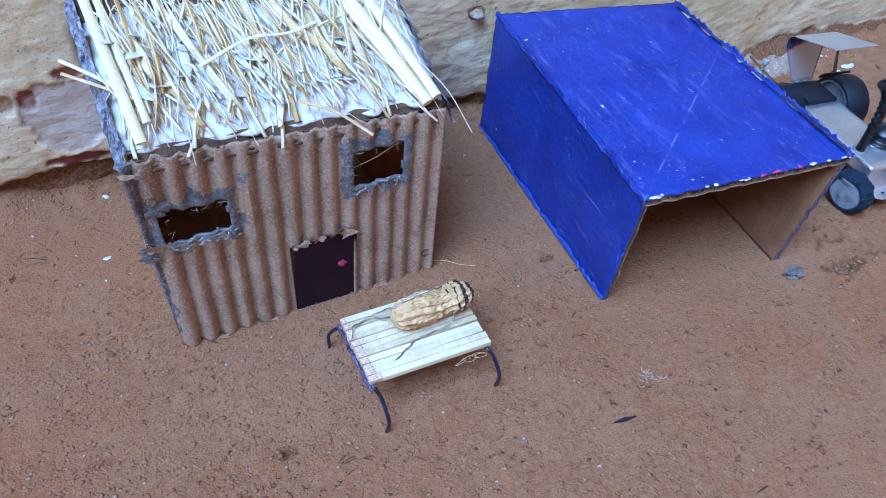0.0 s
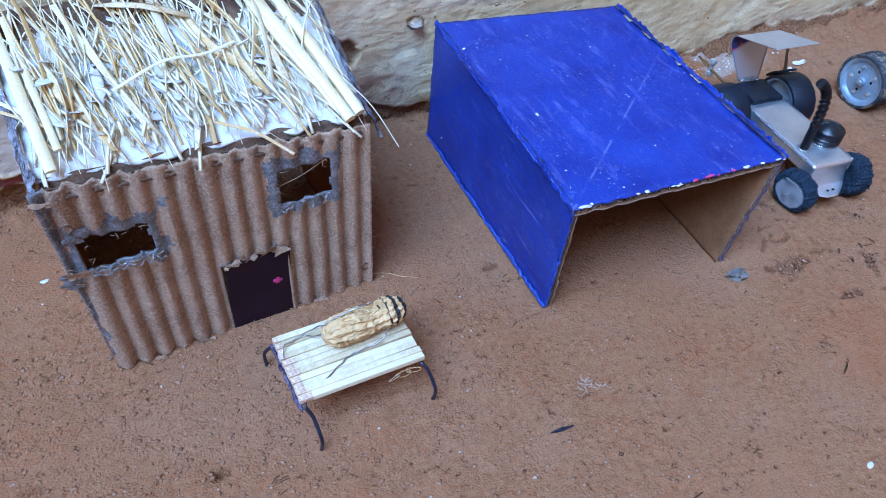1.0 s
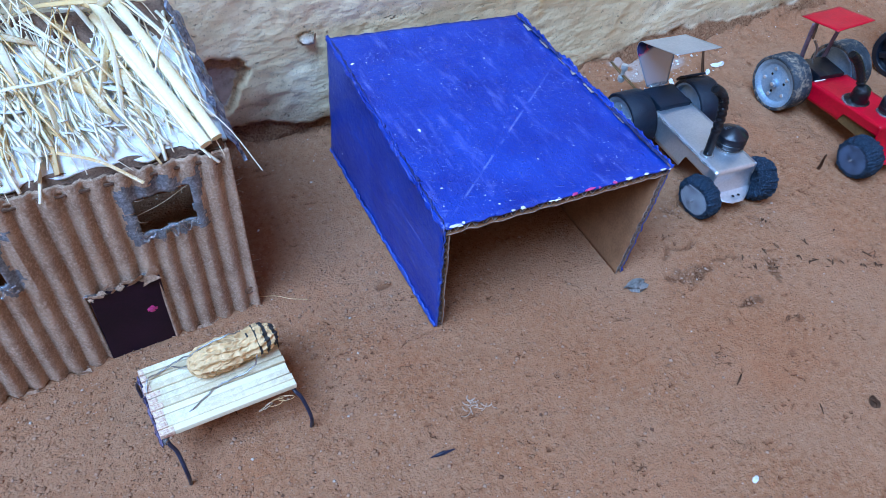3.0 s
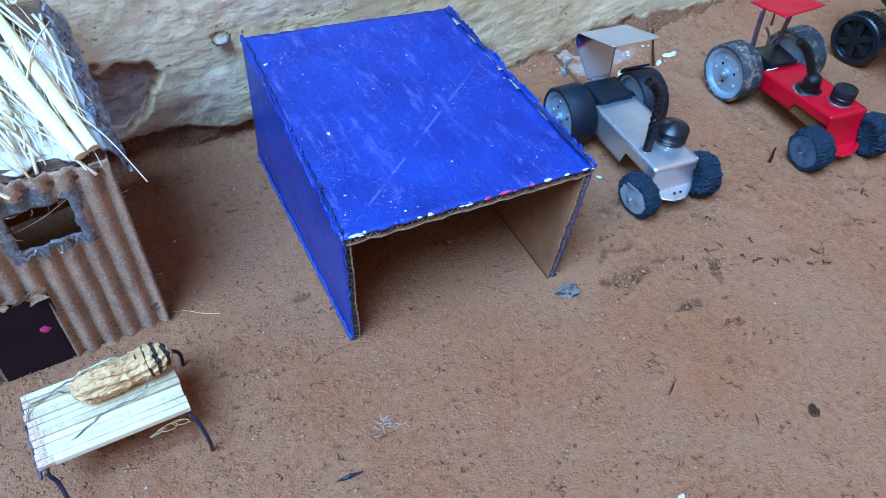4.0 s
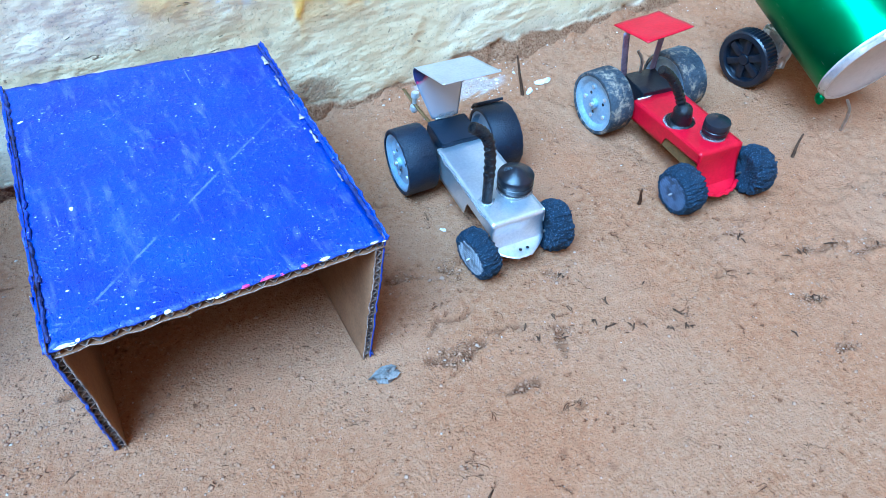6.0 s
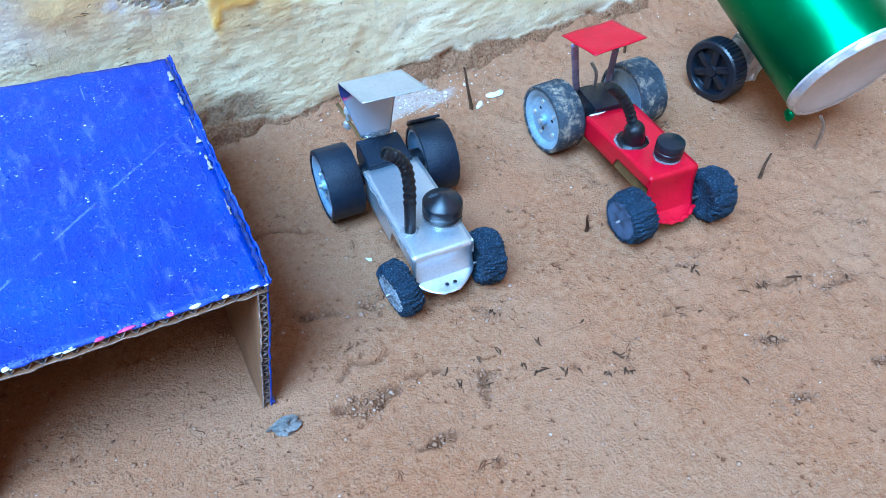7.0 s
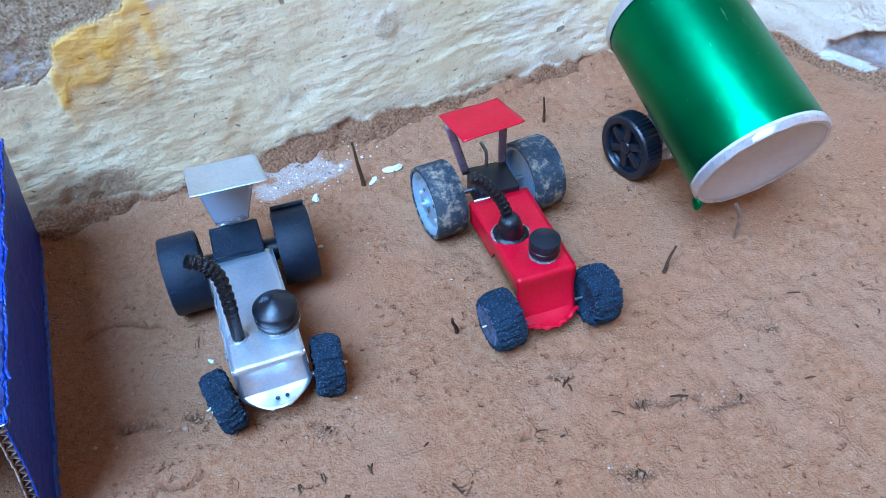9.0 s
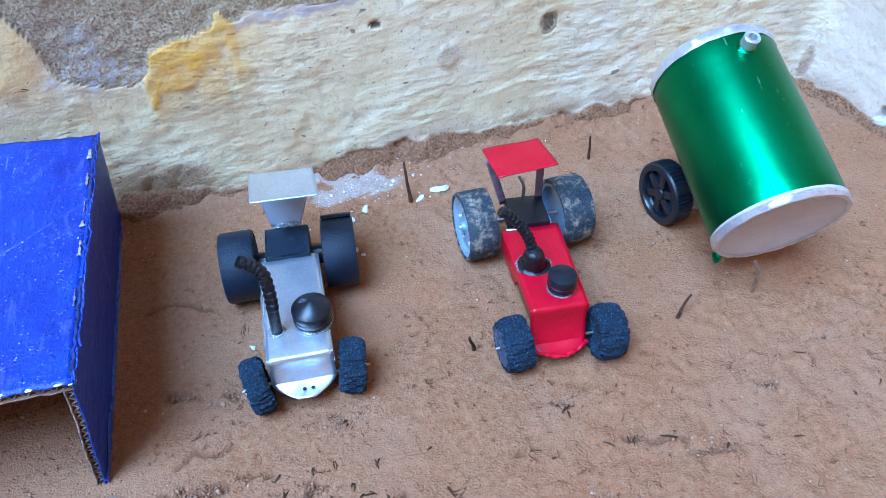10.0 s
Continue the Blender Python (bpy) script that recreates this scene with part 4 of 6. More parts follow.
def build_house():
    h = thing("cardboard_house", cm_pose(20.12, 28.42, 0, 0, 0, 3.6), "brown corrugated cardboard toy house with two windows and a straw-covered roof", "toy house")
    flute = 0.665

    def front(u, v):
        x, z = u * HOUSE_W - 0.36 * v * (1 - u) ** 3, v * wall_top(u * HOUSE_W)
        bend = 0.06 * math.sin(u * 3.0 + 1) + 0.05 * noise.noise((x * 0.4, z * 0.4, 1))
        z += ((0.09 if v < 0.5 else 0.14) * noise.noise((x * 2.2, 0, 4)) + 0.1 * noise.noise((x * 8, v, 4))) * (1 if v in (0, 1) else 0)
        near = min([max(x0 - x, x - x1, z0 - z, z - z1, 0) for x0, x1, z0, z1 in WINDOWS] + [(1 - v) * 8 + 0.15])
        return x, bend + 0.125 * min(1, 0.3 + near * 1.2) * math.cos(2 * math.pi * (x + 0.05 * noise.noise((x, z * 0.5, 8))) / flute), z

    def solid(u, v):
        x, z = u * HOUSE_W, v * wall_top(u * HOUSE_W)
        j = 0.05 * noise.noise((x * 2.5, z * 2.5, 2))
        if DOOR[0] + 0.04 < x < DOOR[1] - 0.04 and z < DOOR[2] - 0.05 + 0.06 * (x - DOOR[0]):
            return False
        return not any(a + j < x < b + j and c + j * 1.5 < z < d + j * 1.5 for a, b, c, d in WINDOWS)
    f = part("front_wall", sheet(front, 150, 110, solid), [KRAFT, SMEAR], h, "bare ribbed brown corrugated cardboard, torn at the edges")
    slots = []
    for c in f.data.polygons:
        x, z = c.center.x / CM, c.center.z / CM
        near = min(max((x0 - x), (x - x1) * 1.1, (z0 - z) * 0.75, (z - z1) * 0.8) + 0.45 * noise.noise((x * 1.8, z * 0.9, 3)) + 0.15 * noise.noise((x * 5, z * 5, 6)) + (0.12 if z < z0 else 0) for x0, x1, z0, z1 in WINDOWS)
        slots.append(1 if near < 0.36 or x < 0.12 + 0.5 * noise.noise((1, z * 1.3, 5)) else 0)
    f.data.polygons.foreach_set("material_index", slots)
    thick(f, 0.09, 1)
    for x0, nm in ((0.03, "side_wall"), (HOUSE_W - 0.03, "side_wall")):
        s = part(nm, sheet(lambda u, v: (x0 + 0.03 * math.sin(u * 30), 0.08 + u * (HOUSE_D - 0.1), v * (roof_z(x0, u * HOUSE_D) - 0.16)), 30, 24), [INNER, KRAFT] if x0 < 1 else [KRAFT, INNER], h)
        thick(s, 0.1, 0, 0, 1)
    back = part("back_wall", sheet(lambda u, v: (0.1 + u * (HOUSE_W - 0.2), HOUSE_D - 0.1 + 0.05 * math.sin(u * 40), v * 5.2), 60, 10), INNER, h, "red-brown inner face of the back card, reddened for warm inside light")
    thick(back, 0.1, 0)
    # door, with a pink dot for its knob
    d = part("door", moved(block(DOOR[1] - DOOR[0] - 0.02, 0.1, DOOR[2] + 0.05, 0.02, 0.008, 3, 3), (DOOR[0] + DOOR[1]) / 2, -0.06, -0.03, 1.0, 1.6, 0), PURPLE, h, "dark purple painted card door")
    part("door_knob", moved(lathe([(0, 0.012), (0.15, 0.008), (0.19, -0.01), (0.19, -0.03)], 20, 0.02), 5.94, -0.135, 1.88, 90), PINK, d, "small pink paint dot")
    # glue smears round the openings, wavy glue strings on the sills
    for k, (x0, x1, z0, z1) in enumerate(WINDOWS):
        rnd = random.Random(20 + k)
        wv = [(x0 - 0.1 + (x1 - x0 + 0.25) * i / 60, -0.19 + 0.05 * math.sin(i * 0.9), z0 - 0.16 + 0.3 * noise.noise((i * 0.17, k, 2)) + 0.08 * math.sin(i * 0.5 + k)) for i in range(61)]
        part("glue_string", tube(wv, 0.032, 6), GLUE, h, "clear hardened glue string on the window edge")
        wv = [(x0 - 0.05 + (x1 - x0 + 0.15) * i / 40, -0.14 + 0.03 * math.sin(i * 0.7), z0 - 0.02 + 0.22 * noise.noise((i * 0.2, k, 7))) for i in range(41)]
        part("glue_string", tube(wv, 0.028, 6), GLUE, h)
    wv = [(DOOR[0] - 0.05 + 2.3 * i / 30, -0.13, DOOR[2] + 0.1 + 0.06 * i / 30 * 2 + 0.07 * math.sin(i * 0.8)) for i in range(31)]
    part("glue_string", tube(wv, 0.035, 6), GLUE, h)
    for (x, z) in ((9.35, 1.0), (0.22, 6.9), (9.2, 7.35)):
        ring = [(x + 0.16 * math.cos(a * 0.45), -0.16, z + 0.16 * math.sin(a * 0.45)) for a in range(15)]
        part("punched_mark", tube(ring, 0.028, 5), KRAFT_DARK, h)
    # torn paper bits at the door head, the corner and the foot
    rnd = random.Random(31)
    for k in range(26):
        if k < 12:
            x, z = 4.25 + 2.1 * k / 11, 3.4 + rnd.uniform(-0.05, 0.3)
        elif k < 19:
            x, z = rnd.uniform(-0.2, 0.25), rnd.choice((4.7, 4.9, 5.1, 7.7, 8.0, 0.3))
        else:
            x, z = rnd.uniform(0.2, HOUSE_W - 0.2), rnd.choice((0.03, 0.05, wall_top(5) - 0.2))
        q = rnd.uniform(0.07, 0.2)
        part("torn_paper", moved(lumpy(q, 400 + k, (1.2, 0.06, rnd.uniform(0.5, 0.9)), 5, 11, 0.9), x, -0.19 - rnd.uniform(0, 0.05), z, rnd.uniform(-25, 25), 0, rnd.uniform(-30, 30)), KRAFT, h)
    # frayed paper fibres along the cut edges and the windows
    hairs = []
    for k in range(130):
        e = k % 5
        if e == 0:
            x, z = HOUSE_W + rnd.uniform(-0.02, 0.04), rnd.uniform(0.1, 7.2)
        elif e == 1:
            x, z = -0.36 * rnd.random() ** 2, rnd.uniform(0.2, 8)
        elif e == 2:
            x, z = rnd.uniform(0.1, HOUSE_W - 0.1), 0.06
        else:
            x0, x1, z0, z1 = WINDOWS[k % 2]
            x, z = rnd.choice(((rnd.uniform(x0, x1), z0), (rnd.uniform(x0, x1), z0 - 0.1), (x0, rnd.uniform(z0, z1)), (rnd.uniform(x0, x1), z1)))
        p = Vector((x, -0.12, z))
        bend = [Vector((rnd.gauss(0, 0.1), -abs(rnd.gauss(0, 0.06)), rnd.gauss(0, 0.09))) for _ in range(2)]
        hairs.append(tube([p, p + bend[0], p + bend[0] + bend[1]], rnd.uniform(0.007, 0.013), 4, [1, 0.9, 0.5]))
    tagged(part("frayed_fibre", joined(*hairs), KRAFT, h, "pale frayed paper and glue fibres", sharp=0), kind="stuff")
    for x, z, q in ((-0.28, 4.75, 0.2), (-0.12, 4.6, 0.13), (-0.34, 5.1, 0.12), (0.25, 6.45, 0.22), (0.5, 6.6, 0.16), (1.5, 6.75, 0.12)):
        part("glue_blob", moved(lumpy(q, int(q * 900), (1.3, 0.12, 0.9), 7, 12, 0.8), x, -0.14, z), SMEAR, h, "shiny hardened glue on the card")
    # a wavy clear thread across a window
    part("loose_thread", tube(smooth_line([(6.45, 0.3, 5.75), (7.3, 0.25, 6.0), (8.2, 0.2, 6.45)], 6), 0.015, 4), STRAW, h)

    # roof: white foam sheet in two slopes, dark torn card under the eave
    def top(u, v):
        x = -0.05 + u * (HOUSE_W + 0.15)
        y = 0.3 + v * 6.3
        z = roof_z(x, y) + 0.07 * noise.noise((x * 0.8, y * 0.8, 5)) + 0.03 * noise.noise((x * 3, y * 3, 6))
        y += 0.3 * noise.noise((x * 1.3, 9, 0)) * (1 if v in (0, 1) else 0)
        return x, y, z
    r = part("roof", sheet(top, 70, 80), [FOAM, KRAFT_DARK], h, "white foam sheet on brown card, covered in loose dry straw")
    r.data.polygons.foreach_set("material_index", [1 if c.center.y / CM > 4.5 + 0.9 * noise.noise((c.center.x * 110, c.center.y * 40, 4)) else 0 for c in r.data.polygons])
    thick(r, 0.12, -1)

    def lip(u, v):
        x = 0.05 + u * (HOUSE_W - 0.1)
        return x, 0.2 + 0.1 * noise.noise((x, 1, 1)) + v * 0.2, roof_z(x, 0.3) - 0.4 + 0.2 * noise.noise((x * 1.4, 2, 2)) + v * 0.42
    e = part("eave_strip", sheet(lip, 60, 4), KRAFT_DARK, h, "torn dark cardboard strip")
    thick(e, 0.08, 0)
    for k in range(3):
        def ply(u, v, k=k):
            x = 0.1 + u * (HOUSE_W - 0.2)
            high = 0.1 + 0.1 * noise.noise((x * 1.6, k, 3)) + 0.09 * noise.noise((x * 7, k, 5))
            return x, 0.12 - 0.09 * k + 0.06 * noise.noise((x * 2, k, 9)), roof_z(x, 0.3) - 0.46 + 0.11 * (2 - k) + 0.06 * noise.noise((x * 1.1, k, 8)) + v * max(high, 0.02)
        p = part("torn_ply", sheet(ply, 170, 3, lambda u, v, k=k: noise.noise((u * 14, k, 17)) > -0.15), KRAFT if k == 1 else KRAFT_DARK, h, "torn layer of brown card under the roof edge")
        thick(p, 0.04, 0)
    for x0 in (-0.06, HOUSE_W + 0.08):
        def film(u, v, x0=x0):
            y = 0.1 + u * 5.4
            return x0 + 0.14 * noise.noise((u * 14, v * 5, x0)) + (-0.3 if x0 < 0 else 0.5) * (1 - v), y, roof_z(x0, y) - 0.85 + 0.25 * noise.noise((u * 9, v * 4, x0)) + v * 1.1
        part("edge_film", sheet(film, 70, 10), FILM, h, "crinkled dark silvery film along the gable edge")

    # straw: a set of stems, laid down the slope
    rnd = random.Random(77)
    kinds = []
    for k in range(16):
        L = rnd.uniform(2.2, 5.2)
        bendx, bendz = rnd.uniform(-0.35, 0.35), rnd.uniform(0.0, 0.3)
        pts = [(bendx * math.sin(math.pi * s / 4), L * (s / 4 - 0.5), bendz * math.sin(math.pi * s / 4)) for s in range(5)]
        if k % 4 == 3:
            sh = tube(pts, rnd.uniform(0.09, 0.19), 6, [0.6, 1, 0.9, 0.95, 0.3], 0.12)
        else:
            sh = tube(pts, rnd.uniform(0.022, 0.046), 5, [1.0, 1.0, 0.95, 0.9, rnd.uniform(0.3, 0.9)], 0.85)
        kinds.append(make_mesh("straw", sh, STRAW))

    def lie(x, y, turn, lift):
        z = roof_z(x, y) + 0.06 + lift
        slope = math.degrees(math.atan(ROOF_RISE)) * (1 if y < RIDGE_Y else -1)
        return cm_pose(x, y, z) @ pose(0, 0, 0, slope) @ pose(0, 0, 0, rnd.uniform(-5, 5), rnd.uniform(0, 360), turn)
    for k in range(140):
        x = rnd.uniform(0.55, HOUSE_W - 0.5)
        y = rnd.triangular(1.3, 5.6, 2.6) if k % 3 else rnd.uniform(2.6, 5.8)
        turn = rnd.gauss(2 + x, 14) if k % 9 else rnd.uniform(-75, 75)
        part("straw", kinds[rnd.randrange(16)], None, r, at=lie(x, y, turn, rnd.uniform(0.0, 0.3)))
    rest = []
    for k in range(430):
        x, y = rnd.uniform(0.1, HOUSE_W - 0.1), rnd.triangular(0.3, 6.0, 1.3)
        L = rnd.uniform(0.5, 2.4)
        m = lie(x, y, rnd.gauss(2 + x, 17), rnd.uniform(0.0, 0.3))
        m.translation = m.translation / CM
        pts = [m @ Vector((0.1 * math.sin(s), L * (s / 3 - 0.5), 0)) for s in range(4)]
        rest.append(tube(pts, rnd.choice((0.012, 0.016, 0.022, 0.03, 0.06)), 4, None, 0.5))
    tagged(part("straw_litter", joined(*rest), STRAW, r, "fine broken straw", sharp=0), kind="stuff")
    flakes = []
    for k in range(70):
        x, y = rnd.uniform(0.4, HOUSE_W - 0.3), rnd.triangular(0.5, 5.2, 2.0)
        q = rnd.uniform(0.12, 0.42)
        m = lie(x, y, rnd.uniform(0, 180), rnd.uniform(0.02, 0.3))
        m = Matrix.Translation(m.translation / CM) @ Euler((radians(24 + rnd.uniform(-12, 12)), radians(rnd.uniform(-14, 14)), rnd.uniform(0, 3))).to_matrix().to_4x4()
        v, fc = lumpy(q, 300 + k, (0.5, rnd.uniform(0.9, 1.9), 0.05), 4, 7, 0.5)
        flakes.append(([tuple(m @ Vector(p)) for p in v], fc))
    tagged(part("glue_litter", joined(*flakes), FOAM, r, "white flakes of foam and glue among the straw", sharp=0), kind="stuff")
    # the thick stems by the gable edges and the ones that stick out

    def on(x, y, lift):
        return x, y, roof_z(x, y) + 0.08 + lift
    for a, b, rad in (((9.0, -0.1), (7.5, 5.6), 0.2), ((9.4, 0.05), (8.2, 5.5), 0.19), ((8.75, 0.4), (7.4, 4.9), 0.13), ((0.42, 0.2), (0.15, 5.4), 0.16), ((0.75, 0.8), (0.5, 5.0), 0.11), ((3.2, 0.9), (1.9, 5.2), 0.11)):
        pts = [on(a[0] + (b[0] - a[0]) * s / 6, a[1] + (b[1] - a[1]) * s / 6, rad + 0.14 + 0.05 * math.sin(s)) for s in range(7)]
        part("thick_straw", tube(pts, rad, 9, [1, 1, 0.98, 1.06, 0.95, 0.95, 0.9], 0.85 if a[0] > 8 else 0.4), STEM, r, "thick pale hollow stem")
    for pts, rad in (([(9.3, 1.2, 0.5), (9.9, 0.2, 0.3), (10.45, -0.65, -0.5)], 0.02), ([(-0.9, 3.0, 0.2), (-0.1, 2.3, 0.25), (0.5, 1.7, 0.25)], 0.07), ([(-0.95, 2.7, 0.1), (0.0, 2.0, 0.22), (0.7, 1.5, 0.25)], 0.06), ([(8.2, 0.9, 0.4), (8.7, 0.3, 0.3), (9.0, -0.35, 0.1)], 0.03), ([(5.0, 0.6, 0.4), (6.0, 0.1, 0.35), (6.9, -0.6, 0.1)], 0.07), ([(2.6, 2.0, 0.5), (4.2, 2.55, 0.62), (5.4, 2.6, 0.6), (6.5, 3.0, 0.45)], 0.06)):
        part("loose_straw", tube(smooth_line([on(*p) for p in pts], 4), rad, 6, None, 0.6), STRAW, r)


build_house()


# ---- matchstick bed ----
def build_bed():
    b = thing("matchstick_bed", cm_pose(25.1, 23.3, 0, 0, 0, 3.0), "small bed of pale matchsticks on bent dark wire legs", "toy bed")
    rnd = random.Random(9)
    n = 11
    for i in range(n):
        y = 0.12 + i * 0.242
        L = 4.35 + rnd.uniform(-0.06, 0.06)
        z = 1.84 + 0.03 * rnd.uniform(-1, 1) + 0.012 * i
        yaw = rnd.uniform(-0.8, 0.8) + (i - 5) * 0.1
        q = rnd.uniform(0.12, 0.5)
        s = part("matchstick", moved(block(L - q, 0.228, 0.2, 0.02), q / 2, 0, 0), MATCH, b, at=cm_pose(2.25, y, z, rnd.uniform(-4, 4), 2.2, yaw))
        part("burnt_end", moved(block(q, 0.226, 0.198, 0.03, 0.006, i), -L / 2 + q / 2, 0, 0.001), MATCH_END, s, "reddish stained match end")
    for x, foot in ((0.22, ((0.4, -0.62), (-0.1, 3.25))), (4.32, ((4.55, -0.55), (4.75, 3.1)))):
        (fx, fy), (bx, by) = foot
        zt = 1.74 if x < 1 else 1.6
        pts = [(fx, fy, -0.03), (fx + 0.02, fy - 0.08, 0.7), (x + 0.15, -0.2, 1.35), (x, 0.1, zt), (x, 1.4, zt + 0.02), (x, 2.6, zt + 0.05), (x - 0.05, 2.95, 1.4), (bx, by + 0.05, 0.7), (bx, by, -0.03)]
        part("wire_leg", tube(smooth_line(pts, 7), 0.065, 8), WIRE, b, "bent dark blue insulated wire")
    for k in range(7):
        part("glue_blob", moved(lumpy(rnd.uniform(0.1, 0.16), 40 + k, (1.1, 1.3, 0.7)), 0.12 + 0.1 * rnd.random(), 0.1 + 0.42 * k, 1.78), GLUE, b, "shiny glue blob")
    part("stained_glue", joined(*[moved(lumpy(rnd.uniform(0.08, 0.12), 80 + k, (0.5, 1.9, 0.9), 6, 10, 0.5), 0.03 + 0.04 * rnd.random(), 0.1 + 0.16 * k, 1.81 + 0.02 * rnd.random()) for k in range(16)]), STAIN, b, "blue-black stained glue along the match ends")
    for k in range(3):
        c = [(3.3 + 0.35 * k + 0.25 * math.sin(s * 1.1 + k), -0.05 + 0.1 * math.sin(s), 1.55 - 0.12 * abs(math.sin(s * 0.7 + k))) for s in range(9)]
        part("thread_end", tube(smooth_line(c, 3), 0.01, 4), STRAW, b, "frayed curl of thread")


build_bed()


def build_peanut_doll():
    V, F, S = [], [], []
    n, m = 110, 84
    for i in range(n + 1):
        s = i / n
        x = (s - 0.5) * 3.05
        r = 0.55 * math.sqrt(max(0.0, 1 - (2 * s - 1) ** 4)) * (1 - 0.13 * math.exp(-((s - 0.6) / 0.12) ** 2)) * (1.05 - 0.13 * s)
        for j in range(m):
            a = 2 * math.pi * j / m
            k = r * (1 + 0.2 * (0.5 - abs(math.sin(a * 6 + 0.9 * math.sin(s * 8) + 0.8 * noise.noise((s * 5, a, 0))))) + 0.05 * (0.5 - abs(math.sin(s * 38 + 2.0 * math.sin(a * 3)))) + 0.1 * noise.noise((s * 16, math.cos(a) * 3, math.sin(a) * 3)))
            V.append((x, k * math.cos(a), k * math.sin(a)))
    for i in range(n):
        for j in range(m):
            F.append((i * m + j, (i + 1) * m + j, (i + 1) * m + (j + 1) % m, i * m + (j + 1) % m))
            s, a = (i + 0.5) / n, 2 * math.pi * j / m
            band = s > 0.74 and (math.sin(s * 62 + 1.8 * noise.noise((s * 6, math.cos(a) * 1.5, math.sin(a) * 1.5))) + noise.noise((s * 30, math.cos(a) * 4, math.sin(a) * 4)) > 0.1 - 2 * (s - 0.86))
            S.append(1 if band or (0.655 < s < 0.675 and 1.3 < a < 1.75) else 0)
    limbs = [[(0.35, 0.1, 0.6), (0.0, 0.05, 0.74), (-0.6, 0.1, 0.66), (-1.3, 0.2, 0.35), (-1.75, 0.45, 0.0), (-2.2, 0.55, -0.28), (-2.75, 0.35, -0.2), (-2.9, 0.0, -0.35)],
             [(0.6, -0.5, -0.1), (0.3, -0.68, -0.42), (-0.4, -0.7, -0.5), (-0.9, -0.72, -0.52), (-1.3, -0.9, -0.5), (-2.0, -1.25, -0.5)],
             [(-1.45, 0.1, -0.1), (-1.9, 0.6, -0.42), (-2.3, 0.75, -0.45)]]
    for line in limbs:
        v, f = tube([p + Vector((0, 0.018 * math.sin(i * 1.3), 0.018 * math.cos(i * 0.9))) for i, p in enumerate(smooth_line(line, 6))], 0.03, 6)
        base = len(V)
        V += v
        F += [tuple(i + base for i in face) for face in f]
        S += [2] * len(f)
    solo("peanut_doll", (V, F), [SHELL, BLACK_PAINT, STEEL], cm_pose(28.05, 25.15, 2.66, 0, -2, 3), "tan peanut-shell doll with black bands and wire limbs, lying on matchsticks", "doll", slots=S, sharp=0)


build_peanut_doll()


# ---- tractors ----
def cap_wheel(parent, x0, x1, y, r, tyre, side, seed, name="rear_wheel", toe=0, bolts=True):
    """A bottle-cap wheel with a rubber strip round it; side -1: the cap's face looks to -x."""
    w = abs(x1 - x0)
    cx = (x0 + x1) / 2
    face = w / 2
    prof = [(0, face - 0.02), (0.2, face - 0.02), (0.22, face - 0.16), (0.3, face - 0.2), (r * 0.68, face - 0.2), (r * 0.74, face - 0.12), (r * 0.8, face - 0.05), (r * 0.88, face - 0.05), (r * 0.88, -face + 0.04), (r * 0.8, -face + 0.04), (r * 0.76, -face + 0.3), (0, -face + 0.3)]
    at = cm_pose(cx, y, r, 0, 90 * side, toe)
    wheel = part(name, lathe(prof[::-1], 40, 0.003, seed), CAP_GREY, parent, "blue-grey plastic bottle cap rim", at=at)
    tp = [(r * 0.885, -face), (r * 0.97, -face + 0.01), (r, -face + 0.07), (r * 1.005, 0), (r, face - 0.07), (r * 0.97, face - 0.01), (r * 0.885, face), (r * 0.885, -face)]
    part("tyre", lathe(tp, 56, 0.012, seed + 1), tyre, wheel, "black rubber strip" if tyre is RUBBER else "grey rubber caked with dried mud")
    if bolts:
        for k in range(5):
            a = 2 * math.pi * k / 5 + 0.4
            part("rivet", moved(lathe([(0.09, 0), (0.09, 0.05), (0, 0.07)], 10), 0.52 * r * math.cos(a), 0.52 * r * math.sin(a), face - 0.2), ZINC, wheel)
        for k in range(3):
            a = 2 * math.pi * k / 3 + 0.9
            part("hole", moved(lathe([(0.075, 0), (0.07, 0.012), (0, 0.012)], 10), 0.36 * r * math.cos(a), 0.36 * r * math.sin(a), face - 0.2), TAR, wheel)
    part("hub_pin", moved(lathe([(0.1, 0), (0.1, 0.12), (0, 0.14)], 12), 0, 0, face - 0.03), ZINC, wheel)
    return wheel


def fuzzy_wheel(parent, x0, x1, y, r, side, seed, toe=0, camber=0, disc=NET):
    w, cx = abs(x1 - x0), (x0 + x1) / 2
    f = w / 2
    prof = [(0, -f + 0.1), (r * 0.6, -f + 0.08), (r * 0.72, -f), (r * 0.9, -f + 0.02), (r, -f * 0.6), (r * 1.02, -f * 0.2), (r * 1.02, f * 0.2), (r, f * 0.6), (r * 0.9, f - 0.02), (r * 0.74, f), (r * 0.66, f - 0.07), (0, f - 0.09)]
    at = cm_pose(cx, y, r - 0.02, 0, 90 * side + camber, toe)
    wheel = part("front_wheel", lathe(prof, 110, 0.07, seed), FUZZ, parent, "rough-cut black foam rubber", at=at)
    part("wheel_disc", moved(lathe([(0, 0.05), (r * 0.76, 0.02), (r * 0.82, -0.06)], 36), 0, 0, f - 0.02), disc, wheel, "fine silvery net on black")
    part("axle_pin", moved(lathe([(0.05, 0), (0.05, 0.2), (0.03, 0.24), (0, 0.24)], 10), 0, 0, f - 0.06), STEEL, wheel)
    return wheel


